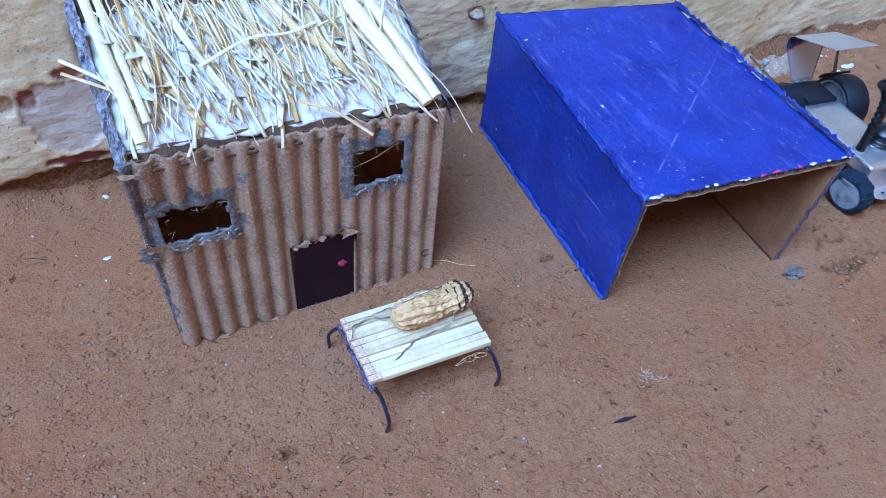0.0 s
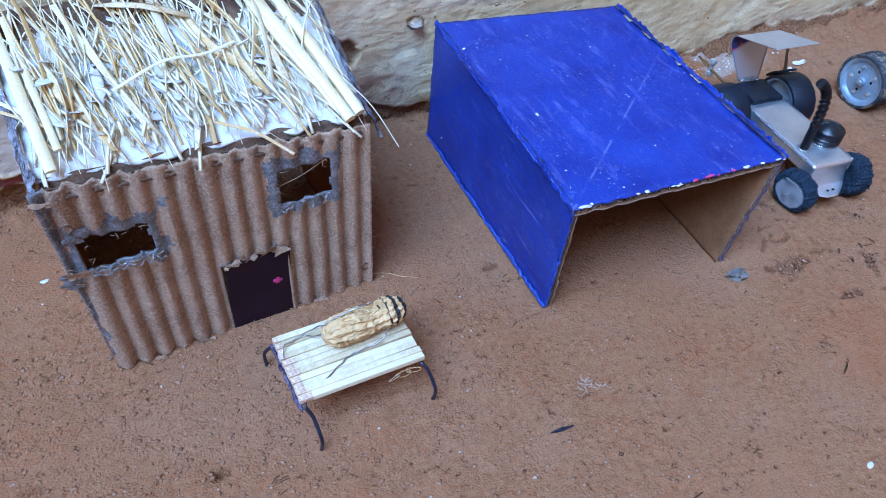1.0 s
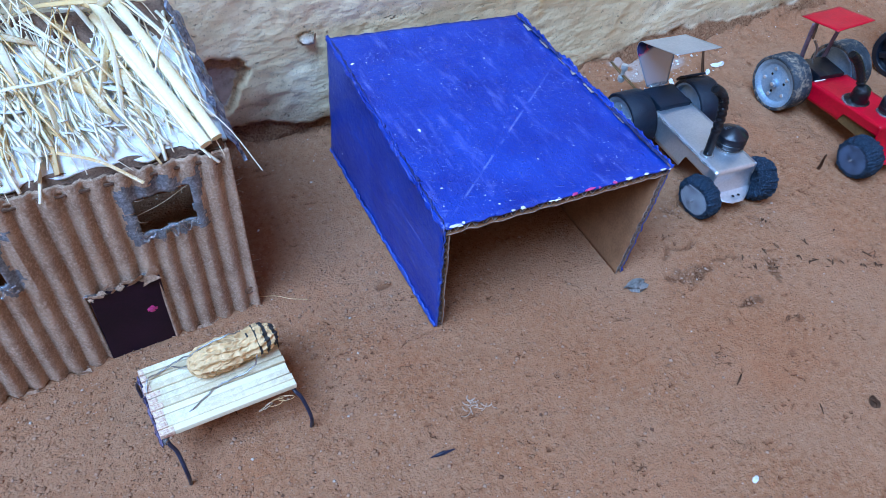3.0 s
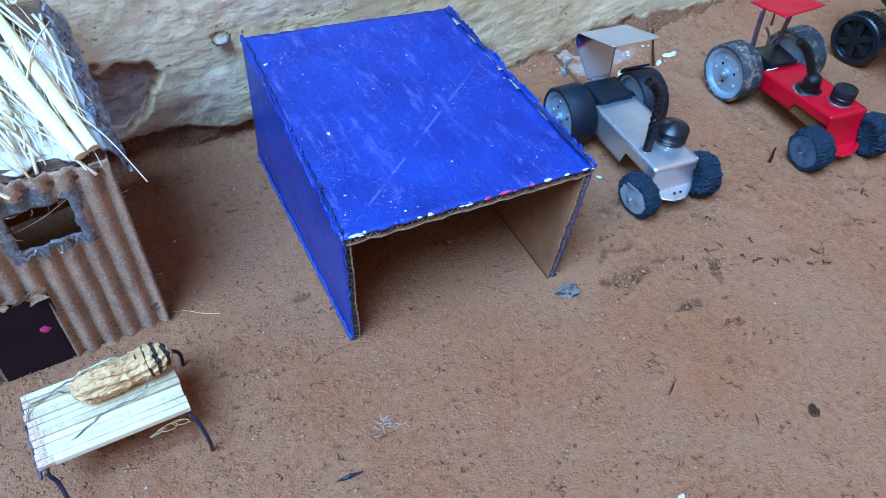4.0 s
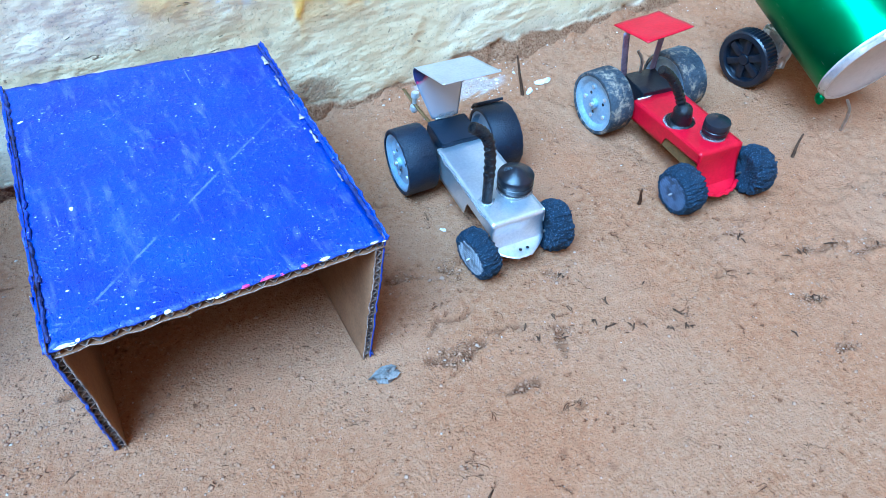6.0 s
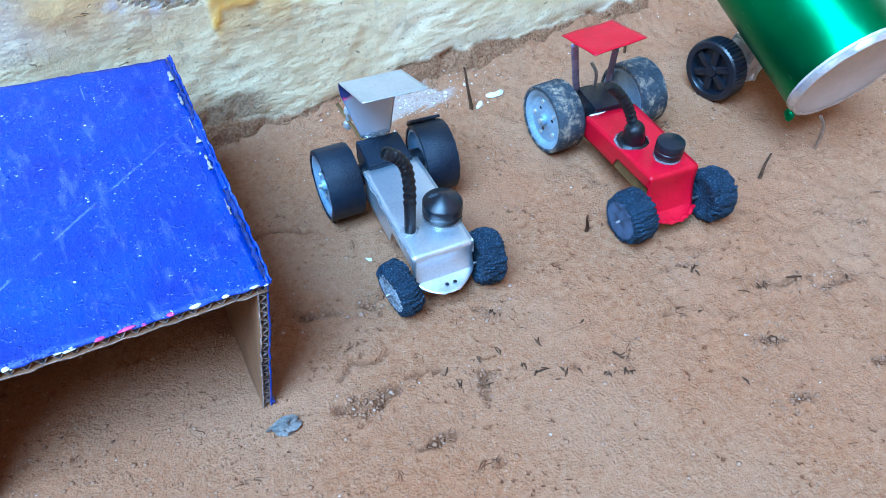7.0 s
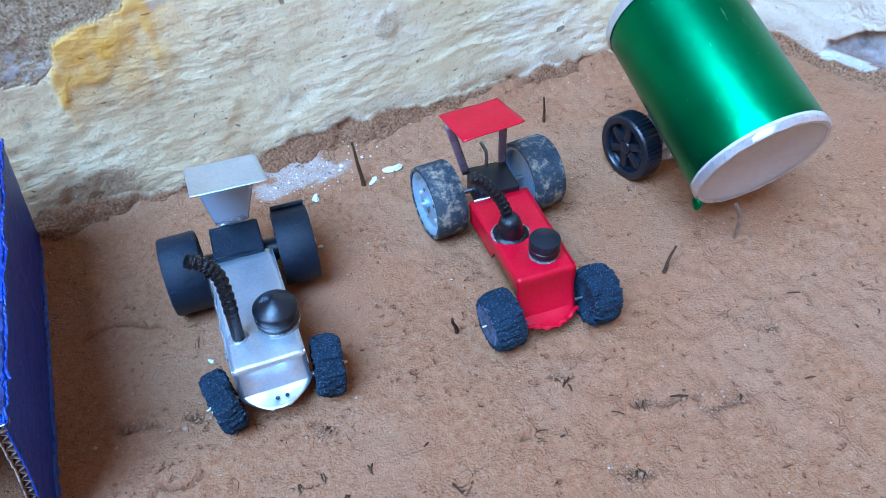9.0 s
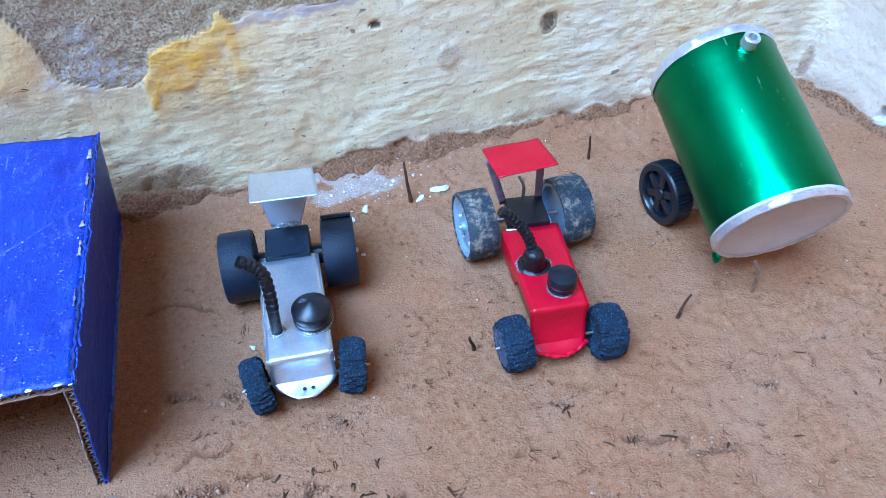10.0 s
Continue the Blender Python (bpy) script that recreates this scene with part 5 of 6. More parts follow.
def spiral(points, r, turns, ridge=0.11):
    """A tape-wrapped pipe: a tube whose radius goes up and down with each turn."""
    line = smooth_line(points, 14)
    return tube(line, r, 12, [1 + ridge * math.sin(i / len(line) * turns * 2 * math.pi) for i in range(len(line))])


def stack_cap(parent, x, y, z, r, cone, seed):
    c = part("filter_cap", moved(lathe([(0, cone + 0.74), (0.05, cone + 0.735), (r * 0.96, 0.74), (r, 0.69), (r, 0.48), (r * 0.95, 0.45), (r * 0.95, 0.41), (r, 0.38), (r, 0.28), (r * 0.94, 0.25), (r * 0.94, 0.21), (r * 0.98, 0.18), (r * 0.9, 0.1), (r * 0.86, 0.0), (0, 0)][::-1], 40), x, y, z), BLACK, parent, "ribbed black plastic cap with a pointed top")
    part("glue_ring", moved(lathe([(r * 0.8, -0.04), (r * 1.0, -0.02), (r * 0.97, 0.05), (r * 0.85, 0.1)], 26, 0.025, seed), x, y, z), GLUE, c, "clear glue round the cap")


def hood_shape(rear, front, z_rear, z_front, lip_y, lip_z, lip_tip, nose=0.3):
    """Folded sheet: top, front face and pointed lip. rear and front: (left x, right x, y)."""
    rows = []

    def lerp(a, b, t):
        return a + (b - a) * t
    for k in range(13):
        t = k / 12
        rows.append((lerp(rear[0], front[0], t), lerp(rear[1], front[1], t), lerp(rear[2], front[2] + 0.16, t), lerp(z_rear, z_front, t), 0.0))
    for k in range(1, 5):
        a = k / 4 * math.pi / 2
        rows.append((front[0], front[1], front[2] + 0.16 - 0.16 * math.sin(a), z_front - 0.16 * (1 - math.cos(a)), 0.0))
    for k in range(1, 7):
        t = k / 6
        rows.append((lerp(front[0], front[0] - 0.03, t), lerp(front[1], front[1] + 0.03, t), lerp(front[2], lip_y, t) + 0.1 * math.sin(math.pi * t), lerp(z_front - 0.16, lip_z, t), 0.0))
    for k in range(1, 6):
        t = k / 5
        rows.append((lerp(front[0] - 0.03, (front[0] + front[1]) / 2 - 0.28, t ** 1.25), lerp(front[1] + 0.03, (front[0] + front[1]) / 2 + 0.28, t ** 1.25), lerp(lip_y, lip_tip, t), lip_z - 0.1 * math.sin(math.pi * t) * 0.5 - 0.12 * t, nose))
    V, F, n = [], [], 14
    for xl, xr, y, z, _ in rows:
        for i in range(n + 1):
            u = i / n
            V.append((lerp(xl, xr, u), y + 0.02 * noise.noise((u * 3, y * 1.5, 2)), z + 0.035 * noise.noise((u * 2.5, y * 0.9, 4)) - 0.02 * (2 * u - 1) ** 8))
    for j in range(len(rows) - 1):
        for i in range(n):
            a = j * (n + 1) + i
            F.append((a, a + n + 1, a + n + 2, a + 1))
    return V, F


def side_flap(xr, yr, zr, xf, yf, zf, deep, shallow, step):
    """The sheet's folded side: deep at the rear, cut back to a shallow strip in front."""
    def fn(u, v):
        x, y, z = xr + (xf - xr) * u, yr + (yf - yr) * u, zr + (zf - zr) * u
        d = deep if u < step else max(shallow, deep - (u - step) * 14)
        return x + 0.03 * math.sin(v * 2), y, z - 0.01 - v * d
    return sheet(fn, 48, 6)


def build_silver_tractor():
    t = thing("toy_tractor", cm_pose(51.1, 31.15, 0, 0, 0, -4.5), "silver toy tractor of cut can metal with black wheels", "toy tractor", "handmade toy tractors")
    cap_wheel(t, -2.58, -1.27, 0.1, 1.39, RUBBER, -1, 11, toe=0)
    w = cap_wheel(t, 1.33, 2.62, 0.0, 1.39, RUBBER, 1, 12, toe=-3)
    flap = [(1.42 * math.cos(a), 1.42 * math.sin(a) + 0.0) for a in (2.0, 2.25, 2.5, 2.75)]
    part("loose_strip", joined(*[moved(block(0.42, 0.12, 1.2, 0.03), x * 1.05, y * 1.05, -0.6, 0, 0, math.degrees(math.atan2(y, x)) + 90) for x, y in flap[1:3]]), RUBBER, w, "lifted end of the rubber strip")
    fuzzy_wheel(t, -2.05, -1.25, -5.42, 0.96, -1, 13, toe=10, camber=-6)
    fuzzy_wheel(t, 1.2, 2.12, -5.3, 0.96, 1, 14, toe=-6, camber=4)
    part("axle", moved(lathe([(0, -1.5), (0.42, -1.5), (0.42, 1.5), (0, 1.5)], 20), 0, 0.1, 1.4, 0, 90), BLACK, t, "thick black axle tube")
    part("front_axle", moved(lathe([(0, -1.4), (0.06, -1.4), (0.06, 1.4), (0, 1.4)], 10), 0, -5.35, 0.84, 0, 90), STEEL, t)
    hood = part("hood", hood_shape((-1.05, 1.08, -0.55), (-1.15, 1.05, -5.45), 2.12, 2.14, -5.52, 0.92, -6.2), [ALU, PRINT], t, "bent matt silver can metal with a pointed front lip")
    thick(hood, 0.03, -1, 0, 1)
    for x0, x1 in ((-1.06, -1.16), (1.09, 1.06)):
        s = part("side_plate", side_flap(x0, -0.55, 2.1, x1, -5.4, 2.12, 1.35, 0.62, 0.52), ALU, t)
        thick(s, 0.03, 0)
    ridge = [(-1.1 - 0.08 * k / 12 + 0.03 * math.sin(k * 2.1), -0.7 - 0.35 * k, 2.08 + 0.03 * math.sin(k * 1.7)) for k in range(13)]
    part("glue_seam", tube(smooth_line(ridge, 3), 0.05, 6), GLUE, t, "clear glue along the fold")
    for x in (-0.1, 0.2):
        part("rivet_hole", moved(lathe([(0, 0.02), (0.06, 0.015), (0.07, 0)], 10), x, -5.85, 0.86), TAR, hood)
    part("seat_block", moved(block(1.7, 1.6, 1.0, 0.06, 0.02, 4, 3), 0.02, 0.14, 1.33, 0, 0, -2), RUBBER, t, "black foam block")

    def canopy(u, v):
        # v from the front edge back over the fold and down to the seat
        if v < 0.5:
            k = v / 0.5
            y, z, half = -0.72 + 2.32 * k, 5.23 - 0.66 * k, 1.22
        elif v < 0.74:
            a = 0.15 + (v - 0.5) / 0.24 * 1.95
            y, z, half = 1.53 + 0.52 * math.sin(a), 4.06 + 0.52 * math.cos(a), 1.22 - 0.1 * (v - 0.5) / 0.24
        else:
            k = (v - 0.74) / 0.26
            y, z, half = 1.98 - 0.86 * k, 3.79 - 1.5 * k, 1.12 - 0.55 * k
        return 0.22 - 0.12 * (v > 0.74) * (v - 0.74) / 0.26 + (2 * u - 1) * half + (0.16 - 0.3 * v) * 0.3, y - 0.1 * u, z + 0.02 * noise.noise((u * 3, v * 4, 1))
    c = part("canopy", sheet(canopy, 16, 44), [ALU, UNDER], t, "bent silver metal roof with coloured print underneath")
    thick(c, 0.03, -1, 0, 1)
    for k in range(6):
        part("glue_blob", moved(lumpy(0.14 + 0.03 * (k % 3), 60 + k, (1.2, 1, 0.7)), -0.25 + 0.12 * k, 1.05 + 0.06 * (k % 2), 2.33), GLUE, t, "shiny glue blob")
    # the hitch behind the axle: a brass strip with a screw through it
    bs = part("hitch_strip", sheet(lambda u, v: (-0.1 - 0.34 * v + (u - 0.5) * 0.14, 1.0 + 3.3 * v, 1.42 + 0.38 * v * v), 2, 12), BRASS, t, "bent dull brass strip")
    thick(bs, 0.05, 0)
    sc = part("screw", moved(lathe([(0, 0.95), (0.17, 0.94), (0.19, 0.86), (0.19, 0.7), (0.11, 0.68), (0.11, 0.3), (0.19, 0.28), (0.2, 0.1), (0.13, 0.08), (0.13, 0), (0, 0)][::-1], 16), -0.37, 3.3, 1.2, -6, 8), ZINC, bs, "small pale metal screw")
    e = part("exhaust_pipe", tube(smooth_line([(-0.72, -4.15, 2.05), (-0.7, -4.13, 2.8), (-0.68, -4.1, 3.4)], 6), 0.2, 14), TAR, t, "glossy black tape-wrapped pipe")
    part("wrapped_end", spiral([(-0.68, -4.1, 3.3), (-0.66, -4.05, 4.1), (-0.72, -3.95, 4.8), (-0.98, -3.9, 5.25), (-1.35, -3.9, 5.55)], 0.21, 11), TAR, e)
    part("glue_ring", moved(lathe([(0.2, 0.0), (0.34, 0.0), (0.3, 0.05), (0.22, 0.1)], 20, 0.03, 3), -0.72, -4.15, 2.1), GLUE, e, "clear glue round the pipe")
    part("pipe_mouth", moved(lathe([(0.12, -0.1), (0.12, 0.02), (0.2, 0.02), (0.22, -0.06)], 14, 0.01, 2), -1.38, -3.9, 5.57, 0, -52), TAR, e)
    stack_cap(t, 0.58, -3.95, 2.14, 0.7, 0.3, 8)
    scuff = []
    for k in range(14):
        rho, phi = 0.16 + 0.3 * k / 13, 2.5 + 0.35 * math.sin(k * 1.5)
        scuff.append((0.58 + rho * math.cos(phi), -3.95 + rho * math.sin(phi), 2.895 + 0.3 * (1 - rho / 0.67)))
    part("scuff_mark", tube(scuff, 0.011, 5, None, 0.5), CAP_GREY, t, "short pale scratch on the cap")


def build_red_tractor():
    t = thing("toy_tractor", cm_pose(60.7, 30.6, 0, 0, 0, -6), "red foil-covered toy tractor with muddy grey wheels", "toy tractor", "handmade toy tractors")
    cap_wheel(t, -2.58, -1.36, -0.02, 1.45, MUDDY, -1, 21, toe=4)
    cap_wheel(t, 1.38, 2.72, 0.1, 1.45, MUDDY, 1, 22, toe=6)
    fuzzy_wheel(t, -2.45, -1.38, -6.0, 0.98, -1, 23, toe=4, camber=-3, disc=NET_WORN)
    fuzzy_wheel(t, 1.02, 2.12, -6.12, 0.98, 1, 24, toe=0, camber=2, disc=NET_WORN)
    part("axle", moved(lathe([(0, -1.6), (0.1, -1.6), (0.1, 1.6), (0, 1.6)], 12), 0, 0.05, 1.45, 0, 90), STEEL, t)
    for x in (-1.4, 0.95):
        part("front_axle", moved(lathe([(0, -0.25), (0.06, -0.25), (0.06, 0.25), (0, 0.25)], 10), x, -6.0, 0.86, 0, 90), STEEL, t)
    hood = part("hood", hood_shape((-1.1, 1.2, -1.1), (-1.3, 0.78, -5.85), 1.95, 2.42, -6.1, 0.8, -6.7), [RED, ALU], t, "bright red foil with a ragged front lip")
    thick(hood, 0.04, -1, 0, 1)
    for x0, x1 in ((-1.11, -1.31), (1.21, 0.79)):
        s = part("side_plate", side_flap(x0, -1.1, 1.93, x1, -5.8, 2.4, 0.95, 0.5, 0.5), RED, t)
        thick(s, 0.04, 0)
    part("wooden_block", moved(block(1.7, 2.6, 0.75, 0.05, 0.01, 8, 2), -0.25, -4.35, 1.1), OCHRE, t, "ochre wooden block under the hood")
    part("seat_block", moved(block(1.55, 1.65, 0.95, 0.05, 0.01, 6, 2), 0.14, -0.32, 1.22, 0, 0, -3), BLACK, t, "black seat block")
    part("rear_plate", moved(block(2.0, 0.1, 0.5, 0.02), 0.05, -1.12, 1.45), WHITE_CHIP, t, "pale cut edge")
    rag = [(-1.35 + 2.2 * k / 16, -6.12 - 0.56 * math.sin(math.pi * (k + 0.5) / 17) + 0.04 * math.sin(k * 2.7), 0.7 + 0.04 * math.sin(k * 1.9)) for k in range(17)]
    part("ragged_lip", tube(smooth_line(rag, 2), 0.08, 6, None, 0.6), RED, hood)

    def roof(u, v):
        A, B, C, D = Vector((-1.55, -1.54, 5.12)), Vector((0.77, -1.43, 5.3)), Vector((0.68, 0.75, 4.92)), Vector((-1.62, 0.73, 4.75))
        p = (A * (1 - u) + B * u) * (1 - v) + (D * (1 - u) + C * u) * v
        return p.x, p.y, p.z + 0.05 * noise.noise((u * 2, v * 2, 3))
    c = part("canopy", sheet(roof, 14, 14), [RED, RED], t, "flat bright red foil roof on two strips")
    thick(c, 0.04, -1)
    for a, b in (((-0.62, 0.5, 1.9), (-1.52, -0.1, 4.8)), ((0.85, 0.42, 1.9), (0.62, 0.0, 4.97))):
        A, B = Vector(a), Vector(b)
        s = part("roof_post", sheet(lambda u, v: (A + (B - A) * v + Vector(((u - 0.5) * 0.32, 0.03 * math.sin(v * 3), 0))), 3, 12), SMOKY, t, "thin smoky purple-grey strip")
        thick(s, 0.03, 0)
    part("hitch_pin", tube(smooth_line([(0.15, 0.4, 2.1), (0.2, 0.5, 2.7), (0.05, 0.75, 3.1)], 5), 0.07, 8), STEEL, t, "short bright steel pin")
    e = part("exhaust_pipe", moved(lathe([(0, 1.0), (0.2, 0.98), (0.33, 0.88), (0.4, 0.7), (0.43, 0.4), (0.45, 0.2), (0.5, 0.0)][::-1], 28, 0.02, 5), -0.52, -3.5, 2.18, 6, -8), TAR, t, "glossy black tarry pipe foot")
    part("wrapped_end", spiral([(-0.6, -3.4, 2.95), (-0.78, -3.25, 3.5), (-1.05, -3.15, 4.0), (-1.4, -3.05, 4.45), (-1.85, -3.0, 4.8)], 0.2, 11), TAR, e, "ribbed tape-wrapped pipe end")
    part("glue_ring", moved(lathe([(0.46, 0.0), (0.7, 0.0), (0.67, 0.04), (0.48, 0.08)], 28, 0.05, 3), -0.52, -3.5, 2.165, 5.7), GLUE, e, "clear glue round the pipe")
    part("tar_skirt", moved(lathe([(0.4, 0.0), (0.6, 0.0), (0.63, 0.05), (0.57, 0.09), (0.5, 0.13), (0.44, 0.16)], 30, 0.03, 9), -0.52, -3.5, 2.2, 5.7), TAR, e, "glossy black skirt round the pipe")
    stack_cap(t, 0.05, -4.9, 2.34, 0.53, 0.12, 9)


build_silver_tractor()
build_red_tractor()


# ---- green can trailer ----
def build_tank():
    axis = Vector((0.085, 0.925, 0.345)).normalized()
    base = Vector((68.5, 24.95, 3.85))
    t = thing("tank_trailer", cm_pose(69, 28, 0), "green lacquered drink-can tank trailer with white ends on black wheels", "toy trailer")
    m = axis.to_track_quat("Z", "Y").to_matrix().to_4x4()
    m.translation = (base - Vector((69, 28, 0))) * CM
    L, r = 7.2, 2.47
    body = part("tank", lathe([(r - 0.12, 0.0), (r - 0.03, 0.08), (r, 0.25)] + [(r, 0.25 + (L - 0.5) * k / 10) for k in range(1, 11)] + [(r - 0.03, L - 0.08), (r - 0.12, L)], 72), GREEN, t, "shiny green can with scratches", at=m)
    for z, flip in ((0.0, 1), (L, -1)):
        prof = [(0, z - flip * 0.06), (r * 0.85, z - flip * 0.08), (r * 0.94, z - flip * 0.14), (r * 0.985, z - flip * 0.12), (r * 1.0, z + flip * 0.05), (r * 1.012, z + flip * 0.2)]
        end = part("end_disc", lathe(prof if flip < 0 else prof, 64, 0.004, 4), END_WHITE, body, "dull white end disc")
        part("foil_rim", lathe([(r * 0.93, z - flip * 0.15), (r * 0.985, z - flip * 0.17), (r * 1.02, z - flip * 0.02), (r * 1.012, z + flip * (0.1 if flip > 0 else 0.3))], 64, 0.022, 7), FOIL, body, "crumpled silvery rim")
    # spout on top, near the raised end
    side = m.to_3x3().inverted() @ Vector((-0.06, -0.55, 0.85))
    ang = math.degrees(math.atan2(side.y, side.x))
    sp = part("spout", joined(lathe([(0.2, 0), (0.28, 0.0), (0.28, 0.3), (0.31, 0.32), (0.31, 0.72), (0.26, 0.76), (0.17, 0.74), (0.16, 0.2), (0, 0.2)], 20)), ZINC, body, "short pale metal spout", at=Matrix.Rotation(radians(ang), 4, "Z") @ cm_pose(r - 0.2, 0, 6.25, 0, 90, 0))
    part("glue_ring", lathe([(0.24, 0.08), (0.42, 0.08), (0.38, 0.2), (0.26, 0.28)], 18, 0.03, 5), GREEN, sp)
    # wheels and axle
    for x, sd in ((-1.62, -1), (3.4, 1)):
        at = cm_pose(x + 0.0, 2.25 - 0.15 * (sd > 0), 1.39, 0, 90 * sd, 5 if sd < 0 else -6)
        ty = [(1.08, -0.45), (1.32, -0.44), (1.39, -0.36), (1.4, 0), (1.39, 0.36), (1.32, 0.44), (1.08, 0.45), (1.02, 0.36), (1.02, -0.36), (1.08, -0.45)]
        w = part("wheel", lathe(ty, 96, 0, 0, lambda a, rr, z: 0.03 * (1 if int(a * 96 / (2 * math.pi) + 0.5) % 2 else -1) if rr > 1.37 else 0), BLACK, t, "black plastic toy wheel with a fine tread", at=at)
        part("rim", lathe([(0, 0.12), (0.98, 0.12), (1.06, 0.3), (1.06, -0.3), (0, -0.3)][::-1], 40), BLACK, w)
        part("hub", lathe([(0, 0.4), (0.26, 0.38), (0.3, 0.3), (0.3, 0.1)][::-1], 20), BLACK, w)
        for k in range(6):
            a = 60 * k
            part("spoke", moved(block(0.72, 0.34, 0.24, 0.04), 0.64 * math.cos(radians(a)), 0.64 * math.sin(radians(a)), 0.1, 0, 0, a), BLACK, w)
    part("axle", moved(lathe([(0, -2.4), (0.1, -2.4), (0.1, 2.4), (0, 2.4)], 12), 0.85, 2.2, 1.3, 0, 90, -2), STEEL, t)
    part("foil_bracket", moved(block(0.9, 1.5, 1.6, 0.12, 0.06, 8, 4), -0.5, 1.9, 1.05, 0, 10, -8), FOIL, t, "crumpled foil bracket over the axle")
    part("foil_bracket", moved(block(0.7, 1.3, 1.6, 0.12, 0.06, 9, 4), 2.2, 1.9, 1.05, 0, -10, -8), FOIL, t)
    part("wire_prop", tube(smooth_line([(-0.55, -2.7, 1.6), (-0.42, -2.92, 1.2), (-0.36, -2.98, 0.7), (-0.3, -2.96, -0.03)], 6), 0.07, 8), STEEL, t, "bent pale wire prop")
    part("torn_edge", moved(lumpy(0.26, 3, (0.5, 1, 1.0)), -2.15, -2.3, 1.95), GREEN, t, "torn green flap at the rim")


build_tank()


# ---- small things on the soil ----
def twig(x, y, dx, dy, h, r, seed):
    rnd = random.Random(seed)
    z0 = float(ground_height(np.array([x]), np.array([y]))[0])
    pts = [(dx * s / 4 + rnd.uniform(-0.04, 0.04), dy * s / 4, z0 - 0.12 + (h + 0.12) * s / 4) for s in range(5)]
    solo("twig", tube(smooth_line(pts, 3), r, 6, [1.0 - 0.5 * i / 12 for i in range(13)]), TWIG, cm_pose(x, y, 0), "short dark dry twig stuck upright in the soil", "twig", "twigs in the soil")


twig(57.0, 25.8, -0.3, -0.2, 1.1, 0.09, 1)
twig(65.0, 24.75, 0.65, 0.3, 0.9, 0.08, 2)
twig(57.0, 34.4, -0.15, 0.6, 1.9, 0.1, 3)
twig(66.1, 34.8, -0.05, 0.1, 1.3, 0.08, 4)


def lying(name, x, y, r, squash, material, label, category, seed, rz=0, group=""):
    z0 = float(ground_height(np.array([x]), np.array([y]))[0])
    solo(name, lumpy(r, seed, squash, 7, 12, 0.7), material, cm_pose(x, y, z0 + r * squash[2] * 0.55, 4, -3, rz), label, category, group)


lying("pebble", 43.8, 23.35, 0.45, (1.05, 0.52, 0.42), STONE, "flat grey pebble lying on the soil", "pebble", 7, -8)
for k, (x, y, r) in enumerate(((58.55, 34.85, 0.26), (57.45, 34.55, 0.2), (54.9, 34.6, 0.17), (54.2, 34.2, 0.14), (18.6, 37.0, 0.12), (18.2, 33.6, 0.1), (42.1, 14.75, 0.12), (50.5, 32.9, 0.1), (49.0, 28.4, 0.1))):
    lying("plaster_chip", x, y, r, (1.25, 0.7, 0.35), WHITE_CHIP, "small white plaster chip on the soil", "chip", 20 + k, 37 * k, "plaster chips")
lying("bark_scrap", 33.3, 20.15, 0.24, (1.5, 0.28, 0.25), WIRE, "small dark blue-black scrap on the soil", "scrap", 50, -4)
lying("bark_scrap", 48.4, 15.1, 0.28, (1.0, 0.8, 0.3), TWIG, "small dark reddish scrap on the soil", "scrap", 51, 70)


def build_thread_curls():
    """A tangle of short pale curls at (35.2, 21.35)."""
    rnd = random.Random(61)
    curls = []
    for k in range(14):
        x, y = rnd.gauss(0, 0.27), rnd.gauss(0, 0.17)
        a, bend, L = rnd.uniform(0, 6.3), rnd.uniform(-2.6, 2.6), rnd.uniform(0.04, 0.075)
        pts = []
        for s in range(8):
            pts.append((x, y, 0.03 + 0.02 * math.sin(s)))
            x, y, a = x + L * math.cos(a), y + L * math.sin(a), a + bend / 7
        curls.append(tube(pts, rnd.uniform(0.014, 0.024), 5, [0.6, 1, 1, 1, 1, 1, 0.9, 0.5], 0.6))
    z = float(ground_height(np.array([35.2]), np.array([21.35]))[0])
    solo("thread_tangle", joined(*curls), THREAD, cm_pose(35.2, 21.35, z + 0.02), "small tangle of pale thread curls on the soil", "thread", sharp=0)
    line = [(29.75, 29.2), (30.4, 28.95), (30.9, 28.6), (31.5, 28.3)]
    pts = [(x, y, float(ground_height(np.array([x]), np.array([y]))[0]) + 0.03) for x, y in line]
    solo("loose_straw", tube(smooth_line(pts, 5), 0.014, 4), STRAW, Matrix(), "single fine straw lying on the soil beside the house", "straw", sharp=0)


build_thread_curls()


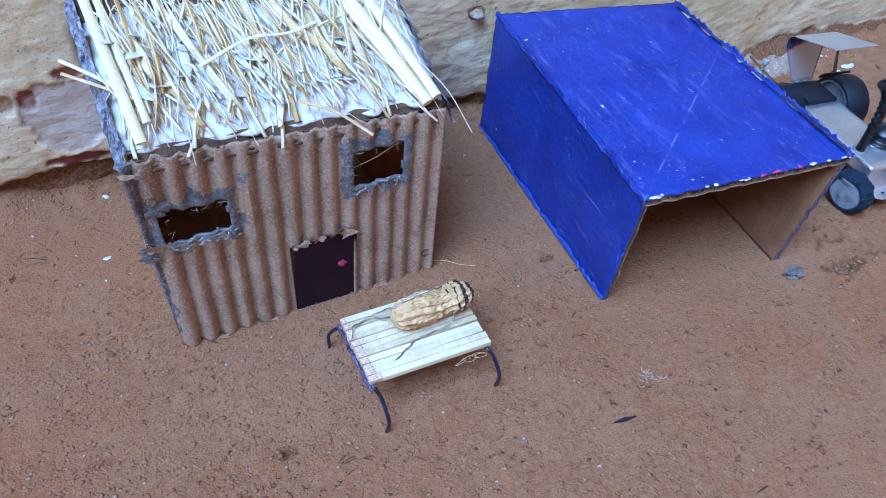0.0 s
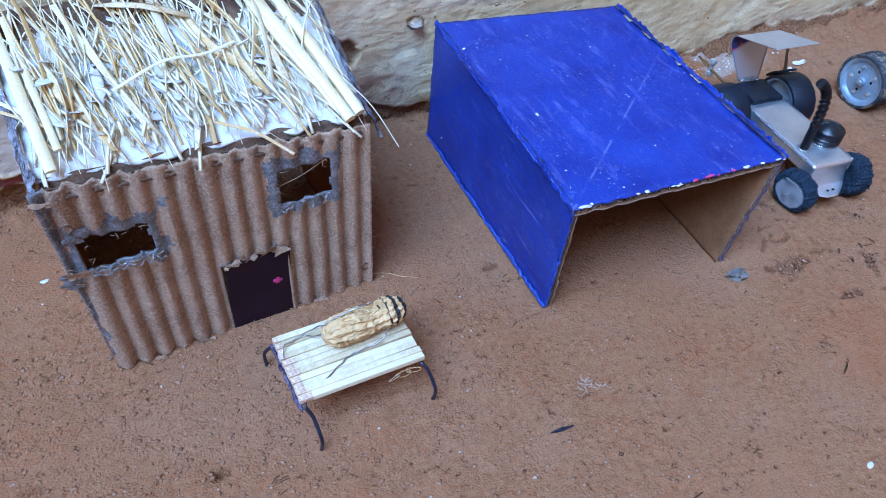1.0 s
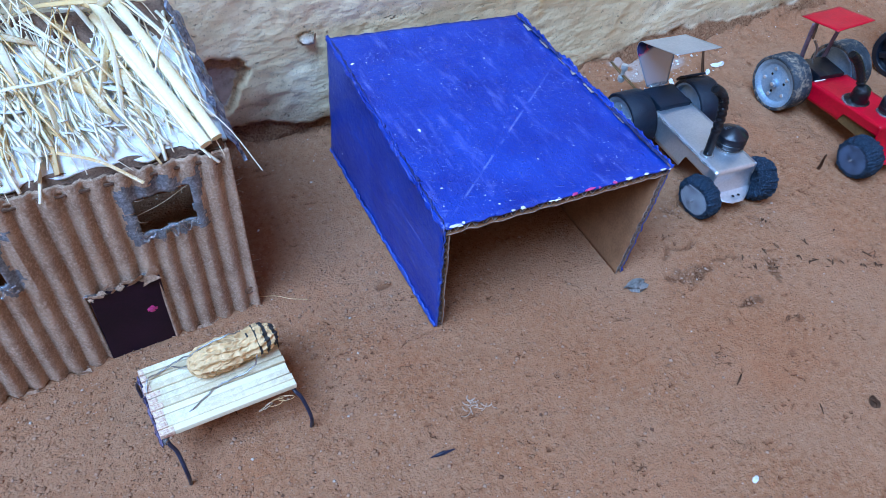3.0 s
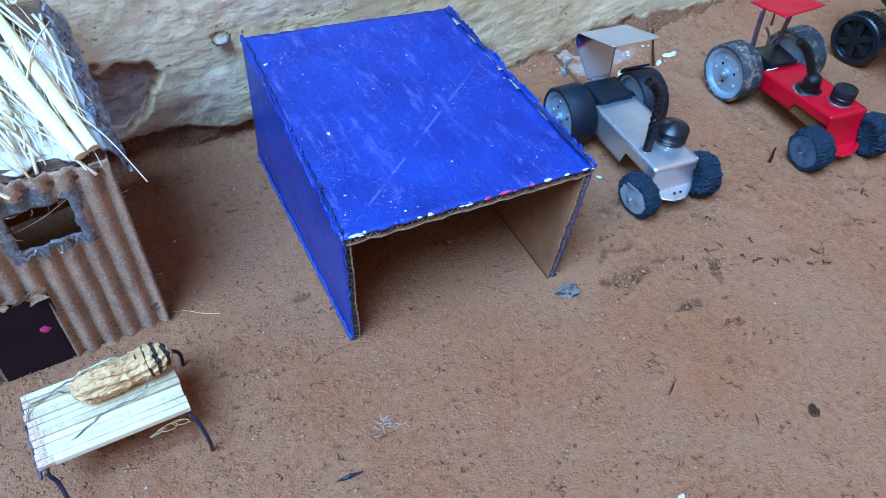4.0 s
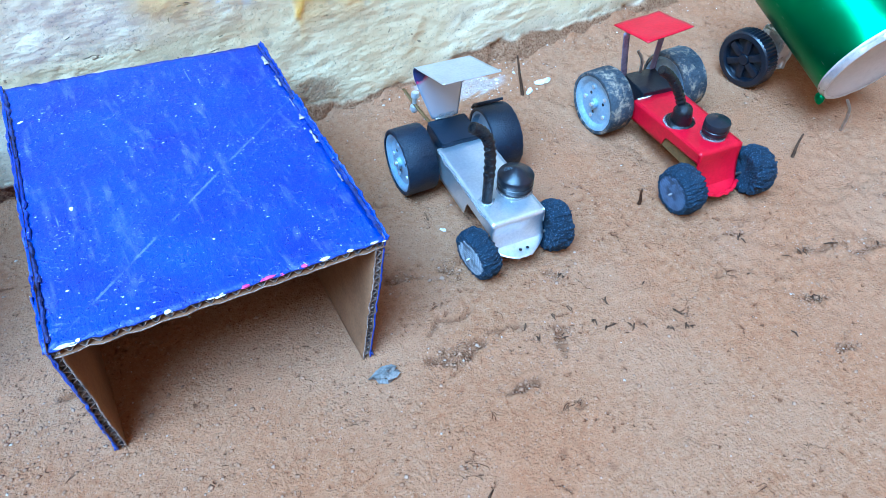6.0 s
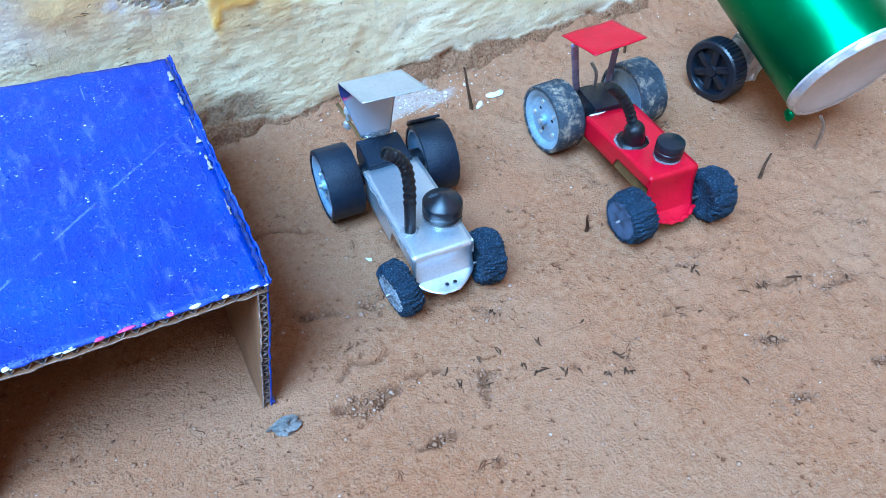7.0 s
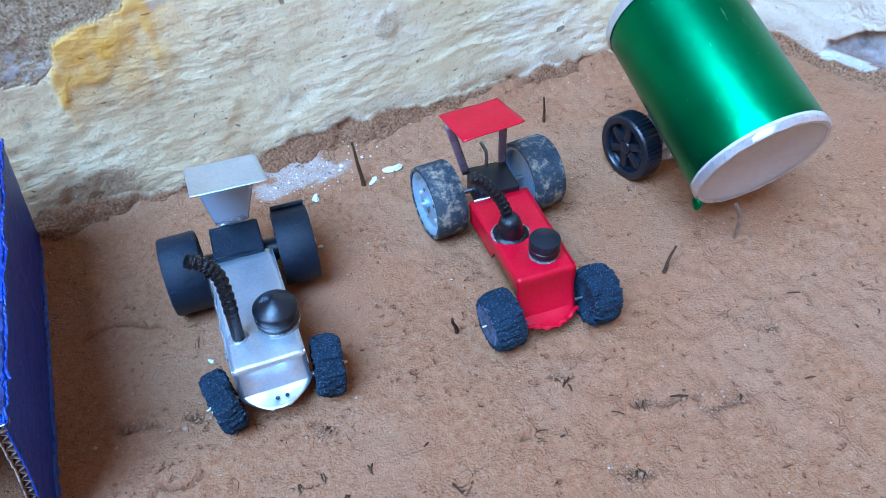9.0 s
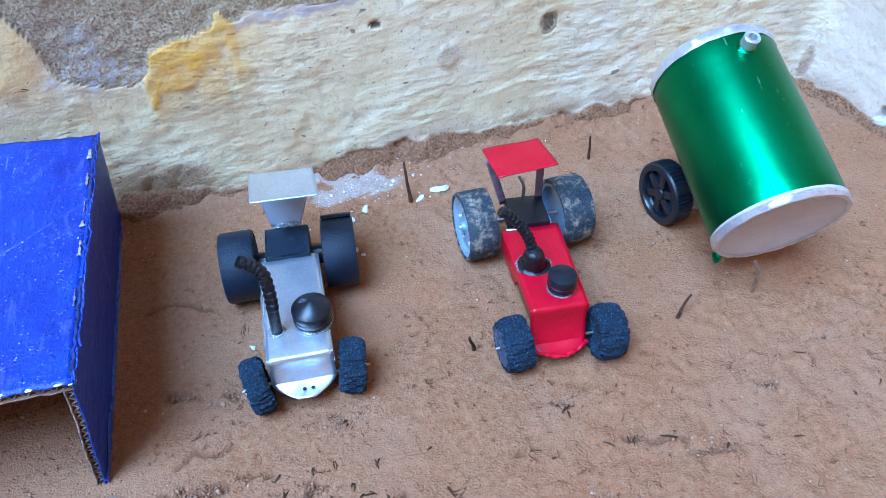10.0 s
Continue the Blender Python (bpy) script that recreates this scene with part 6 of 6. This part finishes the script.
def build_crumbs():
    rnd = random.Random(5)
    V, F = [], []
    base = [(1, 0, 0), (-1, 0, 0), (0, 1, 0), (0, -1, 0), (0, 0, 1), (0, 0, -1)]
    tri = [(0, 2, 4), (2, 1, 4), (1, 3, 4), (3, 0, 4), (2, 0, 5), (1, 2, 5), (3, 1, 5), (0, 3, 5)]
    pts = []
    for k in range(62000):
        x, y = rnd.uniform(11, 87), rnd.uniform(8, 38.5)
        if rnd.random() < 0.18:
            y = 38.6 - abs(rnd.gauss(0, 1.2))
        elif k % 2:
            x, y = rnd.triangular(11, 46, 18), rnd.uniform(10, 30)
        if k < 3500:
            (ax, ay), (bx, by) = GOUGES[k % len(GOUGES)]
            u = rnd.random()
            x, y = ax + (bx - ax) * u + rnd.gauss(0, 0.45), ay + (by - ay) * u + rnd.gauss(0, 0.3)
        pts.append((x, y, min(0.014 + rnd.expovariate(1 / (0.02 if k % 2 else 0.017)), 0.1)))
    hs = ground_height(np.array([p[0] for p in pts]), np.array([p[1] for p in pts]))
    for (x, y, r), z in zip(pts, hs):
        n = len(V)
        sq = rnd.uniform(0.35, 0.6)
        for b in base:
            k = r * rnd.uniform(0.6, 1.25)
            V.append((x + b[0] * k * rnd.uniform(0.8, 1.3), y + b[1] * k, float(z) + 0.12 * r + b[2] * k * sq))
        F += [tuple(i + n for i in f) for f in tri]
    solo("soil_crumbs", (V, F), CRUMB, Matrix(), "loose crumbs of red soil and grit", "crumbs", kind="stuff", sharp=0)


build_crumbs()


# nicks pressed into the crust, drawn as dark slivers: x, y, how many
MARKS = [(49.02, 22.68, 1), (49.15, 22.2, 2), (50.07, 21.7, 3), (51.31, 21.75, 3), (51.64, 21.26, 1), (51.87, 21.32, 2), (52.31, 20.9, 3), (52.86, 20.65, 1), (53.54, 20.1, 4), (54.22, 19.85, 4),
         (51.56, 24.1, 3), (50.17, 22.7, 2), (51.03, 22.6, 2), (52.28, 22.2, 2), (54.2, 22.3, 1), (59.4, 18.5, 4), (59.1, 22.2, 4), (60.8, 20.4, 3), (54.3, 20.6, 2)]


def build_litter():
    """Dark slivers of twig on the crust, slivers at MARKS standing in for nicks, and white plaster grit fallen at the
    wall's foot.
    """
    rnd = random.Random(15)
    slivers, grit = [], []
    for k in range(16):
        x, y = (rnd.uniform(44, 72), rnd.triangular(15, 26, 21)) if k % 4 else (rnd.uniform(13, 44), rnd.uniform(12, 27))
        z = float(ground_height(np.array([x]), np.array([y]))[0])
        a, L = rnd.uniform(0, math.pi), rnd.uniform(0.15, 0.6)
        c, s_ = math.cos(a) * L / 2, math.sin(a) * L / 2
        slivers.append(tube([(x - c, y - s_, z + 0.03), (x + rnd.uniform(-0.05, 0.05), y, z + 0.06), (x + c, y + s_, z + 0.03)], rnd.uniform(0.02, 0.05), 4, [0.4, 1, 0.5], 0.7))
    for x, y, n in MARKS:
        for _ in range(n):
            px, py = x + rnd.uniform(-0.12, 0.12), y + rnd.uniform(-0.12, 0.12)
            z = float(ground_height(np.array([px]), np.array([py]))[0])
            a, L = rnd.gauss(1.25, 0.6), rnd.uniform(0.1, 0.4)
            c, s_ = math.cos(a) * L / 2, math.sin(a) * L / 2
            slivers.append(tube([(px - c, py - s_, z + 0.015), (px + rnd.uniform(-0.04, 0.04), py, z + 0.035), (px + c, py + s_, z + 0.015)], rnd.uniform(0.02, 0.042), 4, [0.5, 1, 0.6], 0.6))
    for k in range(300):
        x, y = (rnd.gauss(55.0, 1.5), rnd.gauss(36.2, 0.7)) if k % 3 else (rnd.uniform(14, 76), 37.6 - abs(rnd.gauss(0, 2.5)))
        z = float(ground_height(np.array([x]), np.array([y]))[0])
        r = 0.015 + rnd.expovariate(1 / 0.015)
        grit.append(moved(lumpy(min(r, 0.16), 900 + k, (1, 0.8, 0.6), 3, 5, 0.5), x, y, z + 0.02, 0, 0, rnd.uniform(0, 180)))
    solo("twig_and_nick_slivers", joined(*slivers), TWIG, Matrix(), "dark slivers on the soil: twig bits, and strokes for nicks", "litter", kind="stuff", sharp=0)
    solo("plaster_grit", joined(*grit), WHITE_CHIP, Matrix(), "white plaster grit fallen at the wall's foot", "grit", kind="stuff", smooth=False)


build_litter()
